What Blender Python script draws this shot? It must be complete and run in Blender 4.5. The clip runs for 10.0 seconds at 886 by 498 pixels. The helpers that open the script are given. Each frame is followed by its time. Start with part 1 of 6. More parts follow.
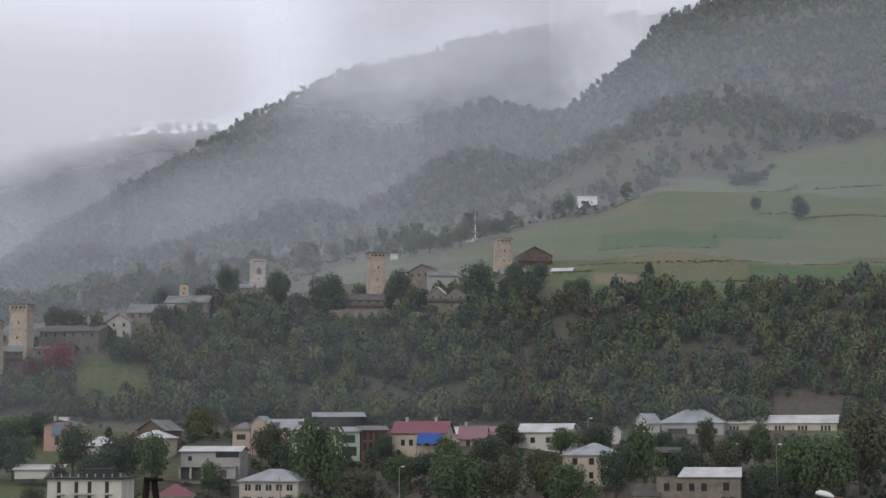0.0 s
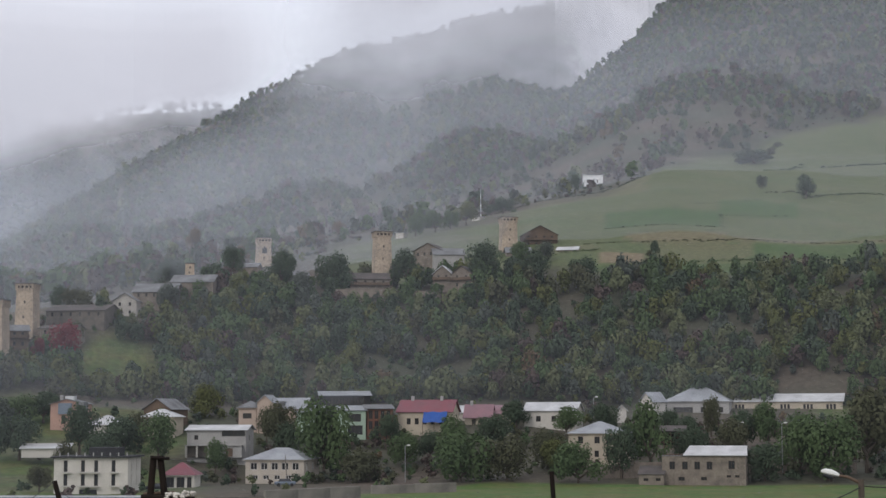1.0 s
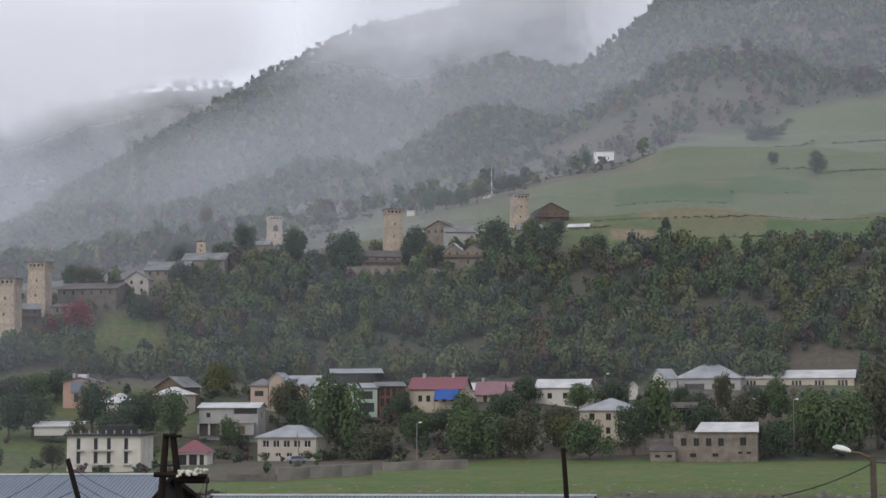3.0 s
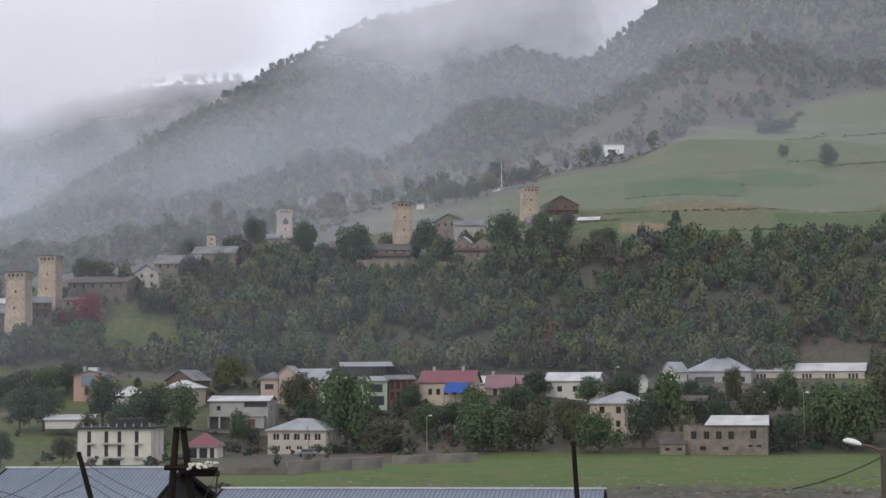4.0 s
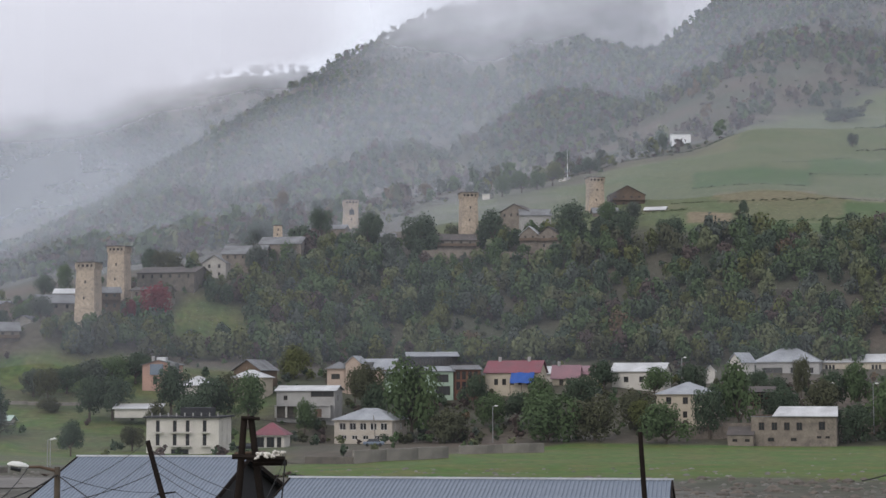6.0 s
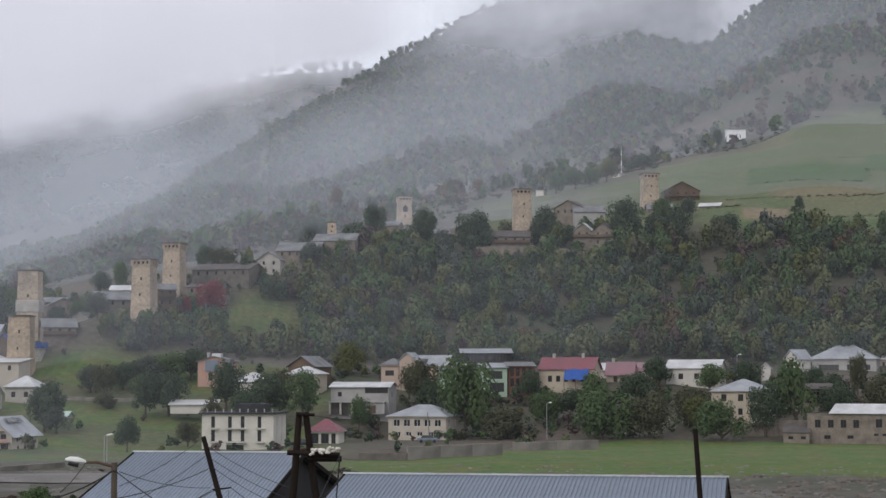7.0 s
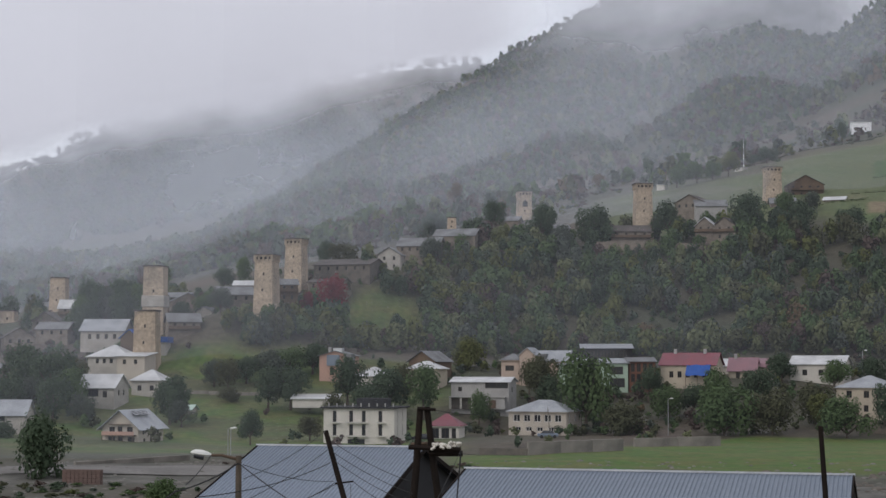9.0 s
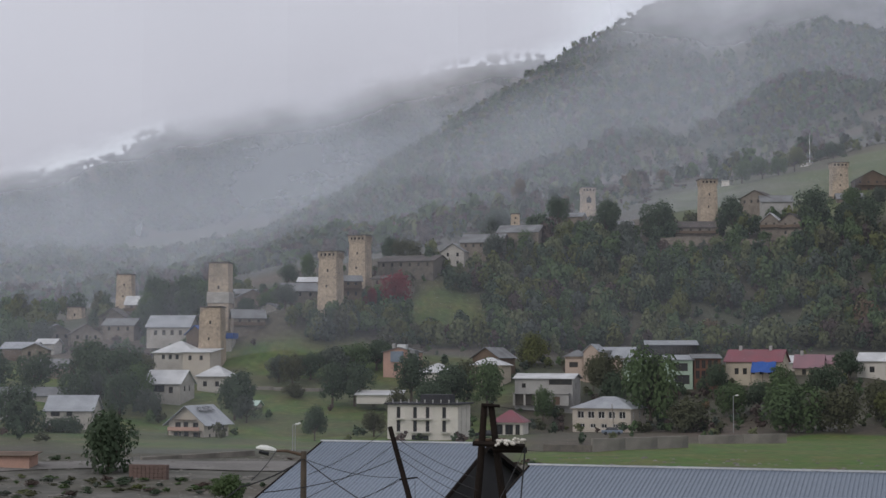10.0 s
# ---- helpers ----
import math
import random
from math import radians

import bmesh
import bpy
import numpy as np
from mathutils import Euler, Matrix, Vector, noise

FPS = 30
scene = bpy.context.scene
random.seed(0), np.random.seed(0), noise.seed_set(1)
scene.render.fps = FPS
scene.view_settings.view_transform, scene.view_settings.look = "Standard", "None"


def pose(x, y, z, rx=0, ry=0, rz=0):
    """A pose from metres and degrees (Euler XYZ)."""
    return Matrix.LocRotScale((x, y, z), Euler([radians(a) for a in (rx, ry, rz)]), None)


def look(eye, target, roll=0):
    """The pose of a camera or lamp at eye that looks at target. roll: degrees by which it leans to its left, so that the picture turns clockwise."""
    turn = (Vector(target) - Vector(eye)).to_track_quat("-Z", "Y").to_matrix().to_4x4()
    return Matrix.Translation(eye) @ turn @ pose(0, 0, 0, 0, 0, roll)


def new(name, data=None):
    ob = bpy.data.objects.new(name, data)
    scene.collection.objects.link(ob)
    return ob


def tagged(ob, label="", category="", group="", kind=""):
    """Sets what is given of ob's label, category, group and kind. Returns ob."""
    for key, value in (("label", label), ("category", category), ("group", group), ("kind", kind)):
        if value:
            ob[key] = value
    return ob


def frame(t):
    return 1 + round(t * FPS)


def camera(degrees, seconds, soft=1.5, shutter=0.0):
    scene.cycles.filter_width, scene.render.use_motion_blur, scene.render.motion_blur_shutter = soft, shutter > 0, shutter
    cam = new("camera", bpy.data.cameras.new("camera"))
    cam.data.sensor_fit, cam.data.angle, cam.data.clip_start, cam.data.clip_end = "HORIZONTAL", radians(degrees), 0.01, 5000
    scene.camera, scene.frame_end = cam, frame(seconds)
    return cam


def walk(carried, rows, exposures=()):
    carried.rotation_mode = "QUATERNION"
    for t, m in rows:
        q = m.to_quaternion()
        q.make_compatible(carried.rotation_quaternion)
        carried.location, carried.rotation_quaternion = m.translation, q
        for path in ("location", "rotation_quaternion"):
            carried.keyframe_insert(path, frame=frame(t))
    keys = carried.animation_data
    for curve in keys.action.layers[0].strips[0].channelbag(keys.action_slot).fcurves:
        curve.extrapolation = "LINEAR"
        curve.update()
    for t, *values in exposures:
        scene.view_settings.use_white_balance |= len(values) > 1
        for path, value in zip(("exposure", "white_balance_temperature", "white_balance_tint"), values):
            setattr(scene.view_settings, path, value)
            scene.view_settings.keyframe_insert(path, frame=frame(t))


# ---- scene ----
cam = camera(30.2, 10.0, soft=1.5)
EYE = 14.56
ROWS = [
    (0.0, -0.000, 0.000, 6.500, 0.150),
    (0.5, -0.001, 0.102, 6.012, 0.163),
    (1.0, -0.001, 0.198, 5.765, 0.191),
    (1.5, -0.002, 0.307, 5.504, 0.214),
    (2.0, -0.003, 0.405, 5.295, 0.232),
    (2.5, -0.004, 0.504, 5.126, 0.287),
    (4.0, -0.007, 0.943, 4.745, 0.334),
    (4.5, -0.009, 1.302, 4.654, 0.330),
    (5.0, -0.013, 1.815, 4.565, 0.308),
    (5.5, -0.017, 2.462, 4.485, 0.257),
    (7.0, -0.036, 5.104, 4.301, 0.129),
    (7.5, -0.043, 6.153, 4.255, 0.102),
    (8.0, -0.050, 7.147, 4.225, 0.057),
    (8.5, -0.057, 8.163, 4.185, -0.013),
    (9.0, -0.065, 9.277, 4.133, -0.063),
    (9.5, -0.072, 10.406, 4.072, -0.089),
    (10.0, -0.080, 11.491, 4.003, -0.144),
]
walk(cam, [(t, pose(x, 0, EYE, 90 + pitch, roll, yaw)) for t, x, yaw, pitch, roll in ROWS],
     exposures=[(0, 0.15), (1, 0.23), (2.5, 0.3), (4.5, 0.4), (5.5, 0.4), (7.5, 0.25), (9, 0.12), (10, 0.02)])

# ---- world and light: a low overcast sky with a weak, wide sun ----
world = bpy.data.worlds.new("overcast")
scene.world = world
world.use_nodes = True
wn, wl = world.node_tree.nodes, world.node_tree.links
wn.clear()
sky = wn.new("ShaderNodeTexSky")
sky.sky_type, sky.sun_disc = "NISHITA", False
sky.sun_elevation, sky.sun_rotation = radians(38), radians(215)
sky_bg = wn.new("ShaderNodeBackground")
sky_bg.inputs[1].default_value = 0.05
wl.new(sky.outputs[0], sky_bg.inputs[0])
cloud_bg = wn.new("ShaderNodeBackground")
cloud_bg.inputs[0].default_value = (0.625, 0.61, 0.635, 1)
cloud_bg.inputs[1].default_value = 1.0
wmix = wn.new("ShaderNodeAddShader")
wl.new(sky_bg.outputs[0], wmix.inputs[0])
wl.new(cloud_bg.outputs[0], wmix.inputs[1])
wout = wn.new("ShaderNodeOutputWorld")
wl.new(wmix.outputs[0], wout.inputs[0])
sun = new("sun", bpy.data.lights.new("sun", "SUN"))
sun.data.energy, sun.data.angle, sun.data.color = 0.6, radians(25), (1, 0.96, 0.9)
sun.matrix_world = look((0, 0, 0), (0.45, 0.64, -0.62))


# ---- materials ----
def mat(name, base, alt, rough=0.85, s1=0.3, s2=4.0, bump=0.2, metal=0.0, rnd=0.0, island=0.0, spec=0.3, amp=0.12):
    """Two colours mixed by a broad noise, broken up by a fine one."""
    m = bpy.data.materials.new(name)
    m.use_nodes = True
    n, l = m.node_tree.nodes, m.node_tree.links
    b = n["Principled BSDF"]
    b.inputs["Roughness"].default_value, b.inputs["Metallic"].default_value = rough, metal
    b.inputs["Specular IOR Level"].default_value = spec
    tc = n.new("ShaderNodeTexCoord")
    big, fine = n.new("ShaderNodeTexNoise"), n.new("ShaderNodeTexNoise")
    for tex, s, det in ((big, s1, 4), (fine, s2, 5)):
        tex.inputs["Scale"].default_value, tex.inputs["Detail"].default_value = s, det
        l.new(tc.outputs["Object"], tex.inputs["Vector"])
    ramp = n.new("ShaderNodeMapRange")
    ramp.inputs[1].default_value, ramp.inputs[2].default_value = 0.32, 0.68
    l.new(big.outputs[0], ramp.inputs[0])
    mix = n.new("ShaderNodeMix")
    mix.data_type = "RGBA"
    mix.inputs[6].default_value, mix.inputs[7].default_value = (*base, 1), (*alt, 1)
    l.new(ramp.outputs[0], mix.inputs[0])
    val = n.new("ShaderNodeMapRange")
    val.inputs[1].default_value, val.inputs[2].default_value = 0.25, 0.75
    val.inputs[3].default_value, val.inputs[4].default_value = 1 - amp, 1 + amp
    l.new(fine.outputs[0], val.inputs[0])
    hsv = n.new("ShaderNodeHueSaturation")
    l.new(mix.outputs[2], hsv.inputs["Color"])
    last = val.outputs[0]
    for amount, node, socket in ((rnd, "ShaderNodeObjectInfo", "Random"), (island, "ShaderNodeNewGeometry", "Random Per Island")):
        if amount:
            src = n.new(node)
            mr = n.new("ShaderNodeMapRange")
            mr.inputs[3].default_value, mr.inputs[4].default_value = 1 - amount, 1 + amount
            l.new(src.outputs[socket], mr.inputs[0])
            mul = n.new("ShaderNodeMath")
            mul.operation = "MULTIPLY"
            l.new(last, mul.inputs[0])
            l.new(mr.outputs[0], mul.inputs[1])
            last = mul.outputs[0]
    l.new(last, hsv.inputs["Value"])
    l.new(hsv.outputs[0], b.inputs["Base Color"])
    if bump:
        bp = n.new("ShaderNodeBump")
        bp.inputs["Strength"].default_value, bp.inputs["Distance"].default_value = bump, 0.05
        l.new(fine.outputs[0], bp.inputs["Height"])
        l.new(bp.outputs[0], b.inputs["Normal"])
    return m


M = {
    "white": mat("white_render", (0.56, 0.53, 0.475), (0.44, 0.41, 0.37)),
    "limewash": mat("grey_limewash", (0.40, 0.375, 0.335), (0.28, 0.26, 0.235), s1=0.35, amp=0.2),
    "whitewash": mat("whitewash", (0.8, 0.8, 0.8), (0.7, 0.7, 0.7)),
    "bricks": mat("stacked_brick", (0.15, 0.1, 0.085), (0.11, 0.08, 0.07)),
    "cream": mat("cream_render", (0.45, 0.39, 0.3), (0.36, 0.315, 0.25)),
    "beige": mat("beige_render", (0.45, 0.4, 0.335), (0.36, 0.32, 0.275)),
    "grey": mat("grey_concrete", (0.36, 0.35, 0.33), (0.27, 0.26, 0.25)),
    "apricot": mat("apricot_render", (0.44, 0.34, 0.275), (0.36, 0.29, 0.24)),
    "peach": mat("peach_render", (0.42, 0.26, 0.2), (0.35, 0.23, 0.19)),
    "green": mat("mint_render", (0.34, 0.42, 0.32), (0.28, 0.36, 0.29)),
    "brick": mat("brown_cladding", (0.16, 0.07, 0.045), (0.1, 0.05, 0.035)),
    "stone": mat("rubble_stone", (0.22, 0.185, 0.15), (0.13, 0.11, 0.092), s1=0.6, s2=2.5, bump=0.6, amp=0.25),
    "tower": mat("tower_stone", (0.42, 0.335, 0.25), (0.26, 0.215, 0.17), s1=0.22, s2=1.6, bump=0.6, amp=0.28),
    "darkstone": mat("dark_slate_stone", (0.14, 0.12, 0.1), (0.09, 0.08, 0.07), s1=0.6, s2=2.5, bump=0.5),
    "wood": mat("weathered_wood", (0.13, 0.09, 0.06), (0.08, 0.055, 0.04)),
    "darkwood": mat("tarred_wood", (0.022, 0.016, 0.013), (0.012, 0.01, 0.009), s1=1.0, s2=12, rough=0.95, spec=0.1),
    "black": mat("black_cladding_and_shade", (0.03, 0.03, 0.032), (0.02, 0.02, 0.022)),
    "zinc": mat("galvanised_roof", (0.33, 0.345, 0.36), (0.22, 0.23, 0.245), rough=0.45, metal=0.3),
    "whitetin": mat("white_tin_roof", (0.52, 0.525, 0.525), (0.34, 0.34, 0.34), rough=0.5, metal=0.1),
    "greytin": mat("grey_tin_roof", (0.185, 0.19, 0.195), (0.10, 0.10, 0.10), rough=0.6, metal=0.1),
    "darkroof": mat("dark_shingle_roof", (0.1, 0.085, 0.08), (0.06, 0.055, 0.05)),
    "redtin": mat("faded_red_tin_roof", (0.19, 0.055, 0.07), (0.15, 0.065, 0.075), rough=0.5),
    "mauve": mat("mauve_tin_roof", (0.23, 0.12, 0.135), (0.18, 0.11, 0.125), rough=0.5),
    "bluetin": mat("blue_grey_tin_roof", (0.175, 0.21, 0.26), (0.13, 0.16, 0.2), rough=0.4, metal=0.2, s1=0.15),
    "mintsheet": mat("pale_green_sheet", (0.36, 0.46, 0.40), (0.3, 0.39, 0.34), rough=0.4),
    "tarp": mat("blue_tarpaulin", (0.016, 0.075, 0.30), (0.012, 0.06, 0.25), rough=0.4),
    "frame": mat("dark_window_frame", (0.06, 0.045, 0.035), (0.04, 0.03, 0.025)),
    "whiteframe": mat("white_window_frame", (0.6, 0.58, 0.55), (0.5, 0.48, 0.46)),
    "glass": mat("window_glass", (0.02, 0.022, 0.025), (0.03, 0.032, 0.035), rough=0.12, bump=0, spec=0.5),
    "bark": mat("bark", (0.1, 0.08, 0.06), (0.06, 0.05, 0.04), s1=1, s2=9),
    "steel": mat("galvanised_pole", (0.35, 0.35, 0.35), (0.27, 0.27, 0.27), rough=0.5, metal=0.5),
    "lamp": mat("white_lamp_shell", (0.7, 0.7, 0.66), (0.6, 0.6, 0.56), rough=0.4),
    "wire": mat("black_cable", (0.02, 0.02, 0.02), (0.03, 0.03, 0.03)),
    "porcelain": mat("porcelain", (0.65, 0.62, 0.56), (0.5, 0.46, 0.4), rough=0.3),
    "gravel": mat("gravel_bank", (0.2, 0.19, 0.17), (0.1, 0.095, 0.085)),
    "concrete": mat("old_concrete", (0.26, 0.235, 0.205), (0.13, 0.12, 0.105), s1=0.25, s2=2),
}
LEAVES = [
    mat("leaf_green", (0.086, 0.126, 0.050), (0.065, 0.102, 0.044), island=0.14, bump=0, s1=0.2),
    mat("leaf_dark", (0.065, 0.092, 0.053), (0.050, 0.075, 0.044), island=0.14, bump=0, s1=0.2),
    mat("leaf_yellow_green", (0.119, 0.126, 0.039), (0.081, 0.097, 0.033), island=0.14, bump=0, s1=0.2),
    mat("leaf_olive", (0.086, 0.089, 0.046), (0.067, 0.073, 0.041), island=0.14, bump=0, s1=0.2),
    mat("leaf_russet", (0.135, 0.095, 0.052), (0.11, 0.08, 0.046), island=0.14, bump=0, s1=0.2),
    mat("leaf_red", (0.205, 0.041, 0.050), (0.151, 0.034, 0.042), island=0.14, bump=0, s1=0.2),
    mat("leaf_bare_brown", (0.103, 0.073, 0.061), (0.076, 0.058, 0.051), island=0.14, bump=0, s1=0.2),
    mat("leaf_pale_green", (0.146, 0.160, 0.077), (0.113, 0.131, 0.064), island=0.14, bump=0, s1=0.2),
    mat("leaf_grey_green", (0.092, 0.107, 0.083), (0.070, 0.087, 0.068), island=0.14, bump=0, s1=0.2),
]

for lm in LEAVES:
    n, l = lm.node_tree.nodes, lm.node_tree.links
    lit, mixs = n.new("ShaderNodeBsdfTranslucent"), n.new("ShaderNodeMixShader")
    mixs.inputs[0].default_value = 0.34
    l.new(next(q for q in n if q.type == "HUE_SAT").outputs[0], lit.inputs[0])
    l.new(n["Principled BSDF"].outputs[0], mixs.inputs[1])
    l.new(lit.outputs[0], mixs.inputs[2])
    l.new(mixs.outputs[0], n["Material Output"].inputs[0])

# ---- terrain: profiles of (distance, height) at a few bearings from the viewpoint ----
NEAR = [(0, 11), (40, 8), (80, 5), (110, 3.5), (140, 1), (165, -1), (225, -0.6)]
PROFILES = [
    (-25.5, [(236, 0.4), (275, 0.1), (330, 1.9), (363, 6.5), (440, 16.6), (517, 25.9), (660, 35.3), (990, 50.3)]),
    (-21.2, [(236, 0.3), (288, -0.2), (335, 0.8), (363, 3.8), (407, 12.4), (462, 19.6), (528, 31.4), (682, 43.0), (990, 57.5)]),
    (-16.7, [(236, 0.2), (288, -0.3), (335, -0.2), (374, 6.2), (409, 12.1), (422, 19.1), (437, 28.6), (464, 32.5), (572, 46.4), (770, 63.9), (1100, 103.5)]),
    (-11.9, [(236, 0.1), (288, -0.4), (335, 0.0), (379, 5.8), (412, 13.3), (451, 20.1), (489, 40.4), (528, 49.1), (594, 56.1), (770, 77.6), (990, 108.5)]),
    (-7.1, [(236, -0.1), (281, -0.5), (303, 0.9), (354, 0.5), (385, 8.0), (407, 11.1), (462, 19.3), (517, 50.0), (539, 57.1), (616, 69.1), (770, 89.9), (935, 118.1)]),
    (-2.2, [(236, -0.3), (313, -0.1), (333, 0.0), (359, 1.2), (407, 10.9), (462, 19.1), (528, 52.5), (550, 59.4), (616, 77.6), (715, 92.7), (935, 129.8)]),
    (2.8, [(236, -0.3), (338, -0.1), (368, 3.0), (407, 11.2), (462, 20.8), (528, 54.9), (550, 64.7), (616, 82.9), (726, 106.4), (880, 135.7), (1375, 249.8)]),
    (7.6, [(236, -0.2), (346, -0.0), (374, 3.5), (407, 9.3), (456, 17.9), (528, 57.8), (550, 64.9), (616, 84.6), (748, 123.2), (858, 149.6), (1353, 361.5)]),
    (15.1, [(236, 0.1), (346, 0.2), (374, 3.6), (407, 9.2), (451, 17.5), (522, 57.4), (550, 62.9), (616, 81.4), (770, 123.7), (880, 151.0), (1353, 372.3)]),
]


def profile(prof, d):
    pts = NEAR + prof
    return float(np.interp(d, [p[0] for p in pts], [p[1] for p in pts]))


BEARINGS = [p[0] for p in PROFILES]
# three mountain crests, one behind the other: bearing, elevation in degrees; bearing, distance
SPUR_E = ([-14, -10, -6, -2, 1, 3.3, 4.25, 4.65, 6.2, 7.2, 8, 11, 15.1], [6.0, 7.6, 8.7, 9.8, 10.9, 11.0, 11.1, 11.4, 12.6, 13.5, 14.35, 15.5, 16.6])
SPUR_D = ([-14, 4, 8, 15.1], [1130, 1230, 1400, 1700])
RIDGE_E = ([-21, -18, -14.7, -13.15, -12.5, -11.2, -9.4, -7.4, -6.6, -5, -3.6, 2, 8, 15.1], [3.6, 4.3, 6.0, 7.05, 7.4, 8.5, 9.45, 10.5, 11.05, 11.8, 12.6, 13.8, 14.6, 16])
RIDGE_D = ([-21, -13, -3.6, 4, 8, 15.1], [1180, 1270, 1560, 1650, 1800, 2050])
FAR_E = ([-36, -26.6, -24.7, -22.85, -21.9, -19, -15, -11, 15.1], [4.6, 5.75, 6.4, 6.95, 7.7, 8.6, 9.5, 10.5, 11])
D_SPLIT = 930


def crest(es, ds, b):
    d = float(np.interp(b, *ds))
    return d, EYE + d * math.tan(radians(float(np.interp(b, *es))))


def far_ground(b, d, z0):
    """Heights past the fields: a near spur, the main ridge and a far mountain, with hollows between."""
    ds, zs = crest(SPUR_E, SPUR_D, b)
    dr, zr = crest(RIDGE_E, RIDGE_D, b)
    zf = EYE + 2260 * math.tan(radians(float(np.interp(b, *FAR_E))))
    cut = 32 * smooth(3.5, 6, b)
    own = smooth(1.5, 4.2, b)
    zs = zs * own + (z0 + (zr - z0) * (ds - D_SPLIT) / (dr - D_SPLIT)) * (1 - own)
    return float(np.interp(d, [D_SPLIT, ds, ds + 90, dr, dr + 180, 2120 + 30, 2260, 3000],
                           [z0, zs, zs - cut + (1 - own) * 90 * (zr - zs) / (dr - ds), zr, zr - 70, max(0.8 * zf, zr - 60), max(zf, zr - 40), zf - 60]))


def smooth(a, b, v):
    t = min(max((v - a) / (b - a), 0), 1)
    return t * t * (3 - 2 * t)


def ground_z(x, y, rough=True):
    d, b = math.hypot(x, y), math.degrees(math.atan2(x, y))
    if abs(b) > 60:
        z0 = 11.0 if d < 5 else 11 + 0.01 * d
        return z0
    bb = min(max(b, BEARINGS[0]), BEARINGS[-1])
    i = min(max(int(np.searchsorted(BEARINGS, bb)) - 1, 0), len(BEARINGS) - 2)
    f = (bb - BEARINGS[i]) / (BEARINGS[i + 1] - BEARINGS[i])
    dn = min(d, D_SPLIT)
    z = profile(PROFILES[i][1], dn) * (1 - f) + profile(PROFILES[i + 1][1], dn) * f
    if d > D_SPLIT:
        z = far_ground(bb, d, z)
    if rough and d > 320:
        a = min((d - 320) / 900, 1.0)
        z += noise.noise(Vector((x, y, 0)) * 0.03) * (0.6 + 3 * a)
        z += noise.noise(Vector((x, y, 7)) * 0.008) * 5 * a
    elif rough and d > 150:
        z += noise.noise(Vector((x, y, 0)) * 0.08) * 0.25
    if abs(b) > 45:
        g = (60 - abs(b)) / 15
        z = z * g + (11 + 0.01 * d) * (1 - g)
    return z


def mesh_object(name, verts, faces, mats, idx=None, parent=None, smoothed=False):
    me = bpy.data.meshes.new(name)
    me.from_pydata(verts, [], faces)
    for m in mats:
        me.materials.append(m)
    if idx is not None:
        me.polygons.foreach_set("material_index", np.asarray(idx, dtype=np.int32))
    if smoothed:
        me.polygons.foreach_set("use_smooth", np.ones(len(me.polygons), dtype=bool))
    ob = new(name, me)
    ob.parent = parent
    return ob


def part(name, bm, material, parent, label=""):
    me = bpy.data.meshes.new(name)
    bm.to_mesh(me)
    bm.free()
    me.materials.append(material)
    ob = new(name, me)
    ob.parent = parent
    if label:
        ob["label"] = label
    return ob


def add_box(bm, x0, y0, z0, x1, y1, z1, m=None):
    v = [bm.verts.new(p) for p in ((x0, y0, z0), (x1, y0, z0), (x1, y1, z0), (x0, y1, z0), (x0, y0, z1), (x1, y0, z1), (x1, y1, z1), (x0, y1, z1))]
    for f in ((0, 3, 2, 1), (4, 5, 6, 7), (0, 1, 5, 4), (1, 2, 6, 5), (2, 3, 7, 6), (3, 0, 4, 7)):
        bm.faces.new([v[i] for i in f])
    if m is not None:
        bmesh.ops.transform(bm, matrix=m, verts=v)
    return v


def box(x0, y0, z0, x1, y1, z1, bevel=0.0):
    bm = bmesh.new()
    add_box(bm, x0, y0, z0, x1, y1, z1)
    if bevel:
        bmesh.ops.bevel(bm, geom=bm.edges[:], offset=bevel, segments=1, affect="EDGES")
    return bm


def tube(points, radii, sides=8):
    """A tapered tube along points."""
    bm = bmesh.new()
    rings = []
    for i, p in enumerate(points):
        a, b = Vector(points[max(i - 1, 0)]), Vector(points[min(i + 1, len(points) - 1)])
        q = (b - a).to_track_quat("Z", "Y")
        rings.append([bm.verts.new(Vector(p) + q @ Vector((math.cos(k * math.tau / sides) * radii[i], math.sin(k * math.tau / sides) * radii[i], 0))) for k in range(sides)])
    for r0, r1 in zip(rings, rings[1:]):
        for k in range(sides):
            bm.faces.new((r0[k], r0[(k + 1) % sides], r1[(k + 1) % sides], r1[k]))
    bm.faces.new(rings[0][::-1])
    bm.faces.new(rings[-1])
    return bm


# ---- ground sheet with its land cover ----
# garden plots in the high fields: bearings, distances, 0 dark green to 1 straw
PLOTS = [
    (5.5, 9.5, 562, 587, 0.05), (9.5, 12.1, 585, 615, 0.08), (6.3, 9.8, 532, 544, 0.72), (9.8, 16, 534, 541, 0.62),
    (5.3, 6.85, 501, 515, 1.0), (7.1, 10.5, 506, 528, 0.5), (10.5, 16, 506, 533, 0.12), (10.6, 12.4, 478, 501, 0.8), (4.4, 10.4, 478, 499, 0.1),
    (3.0, 5.2, 517, 531, 0.45), (1.0, 7.0, 640, 690, 0.5),
]
FIELD_TOP = ([-5, 0, 4.9, 6.9, 9.8, 13, 15.1], [610, 612, 655, 700, 775, 820, 850])


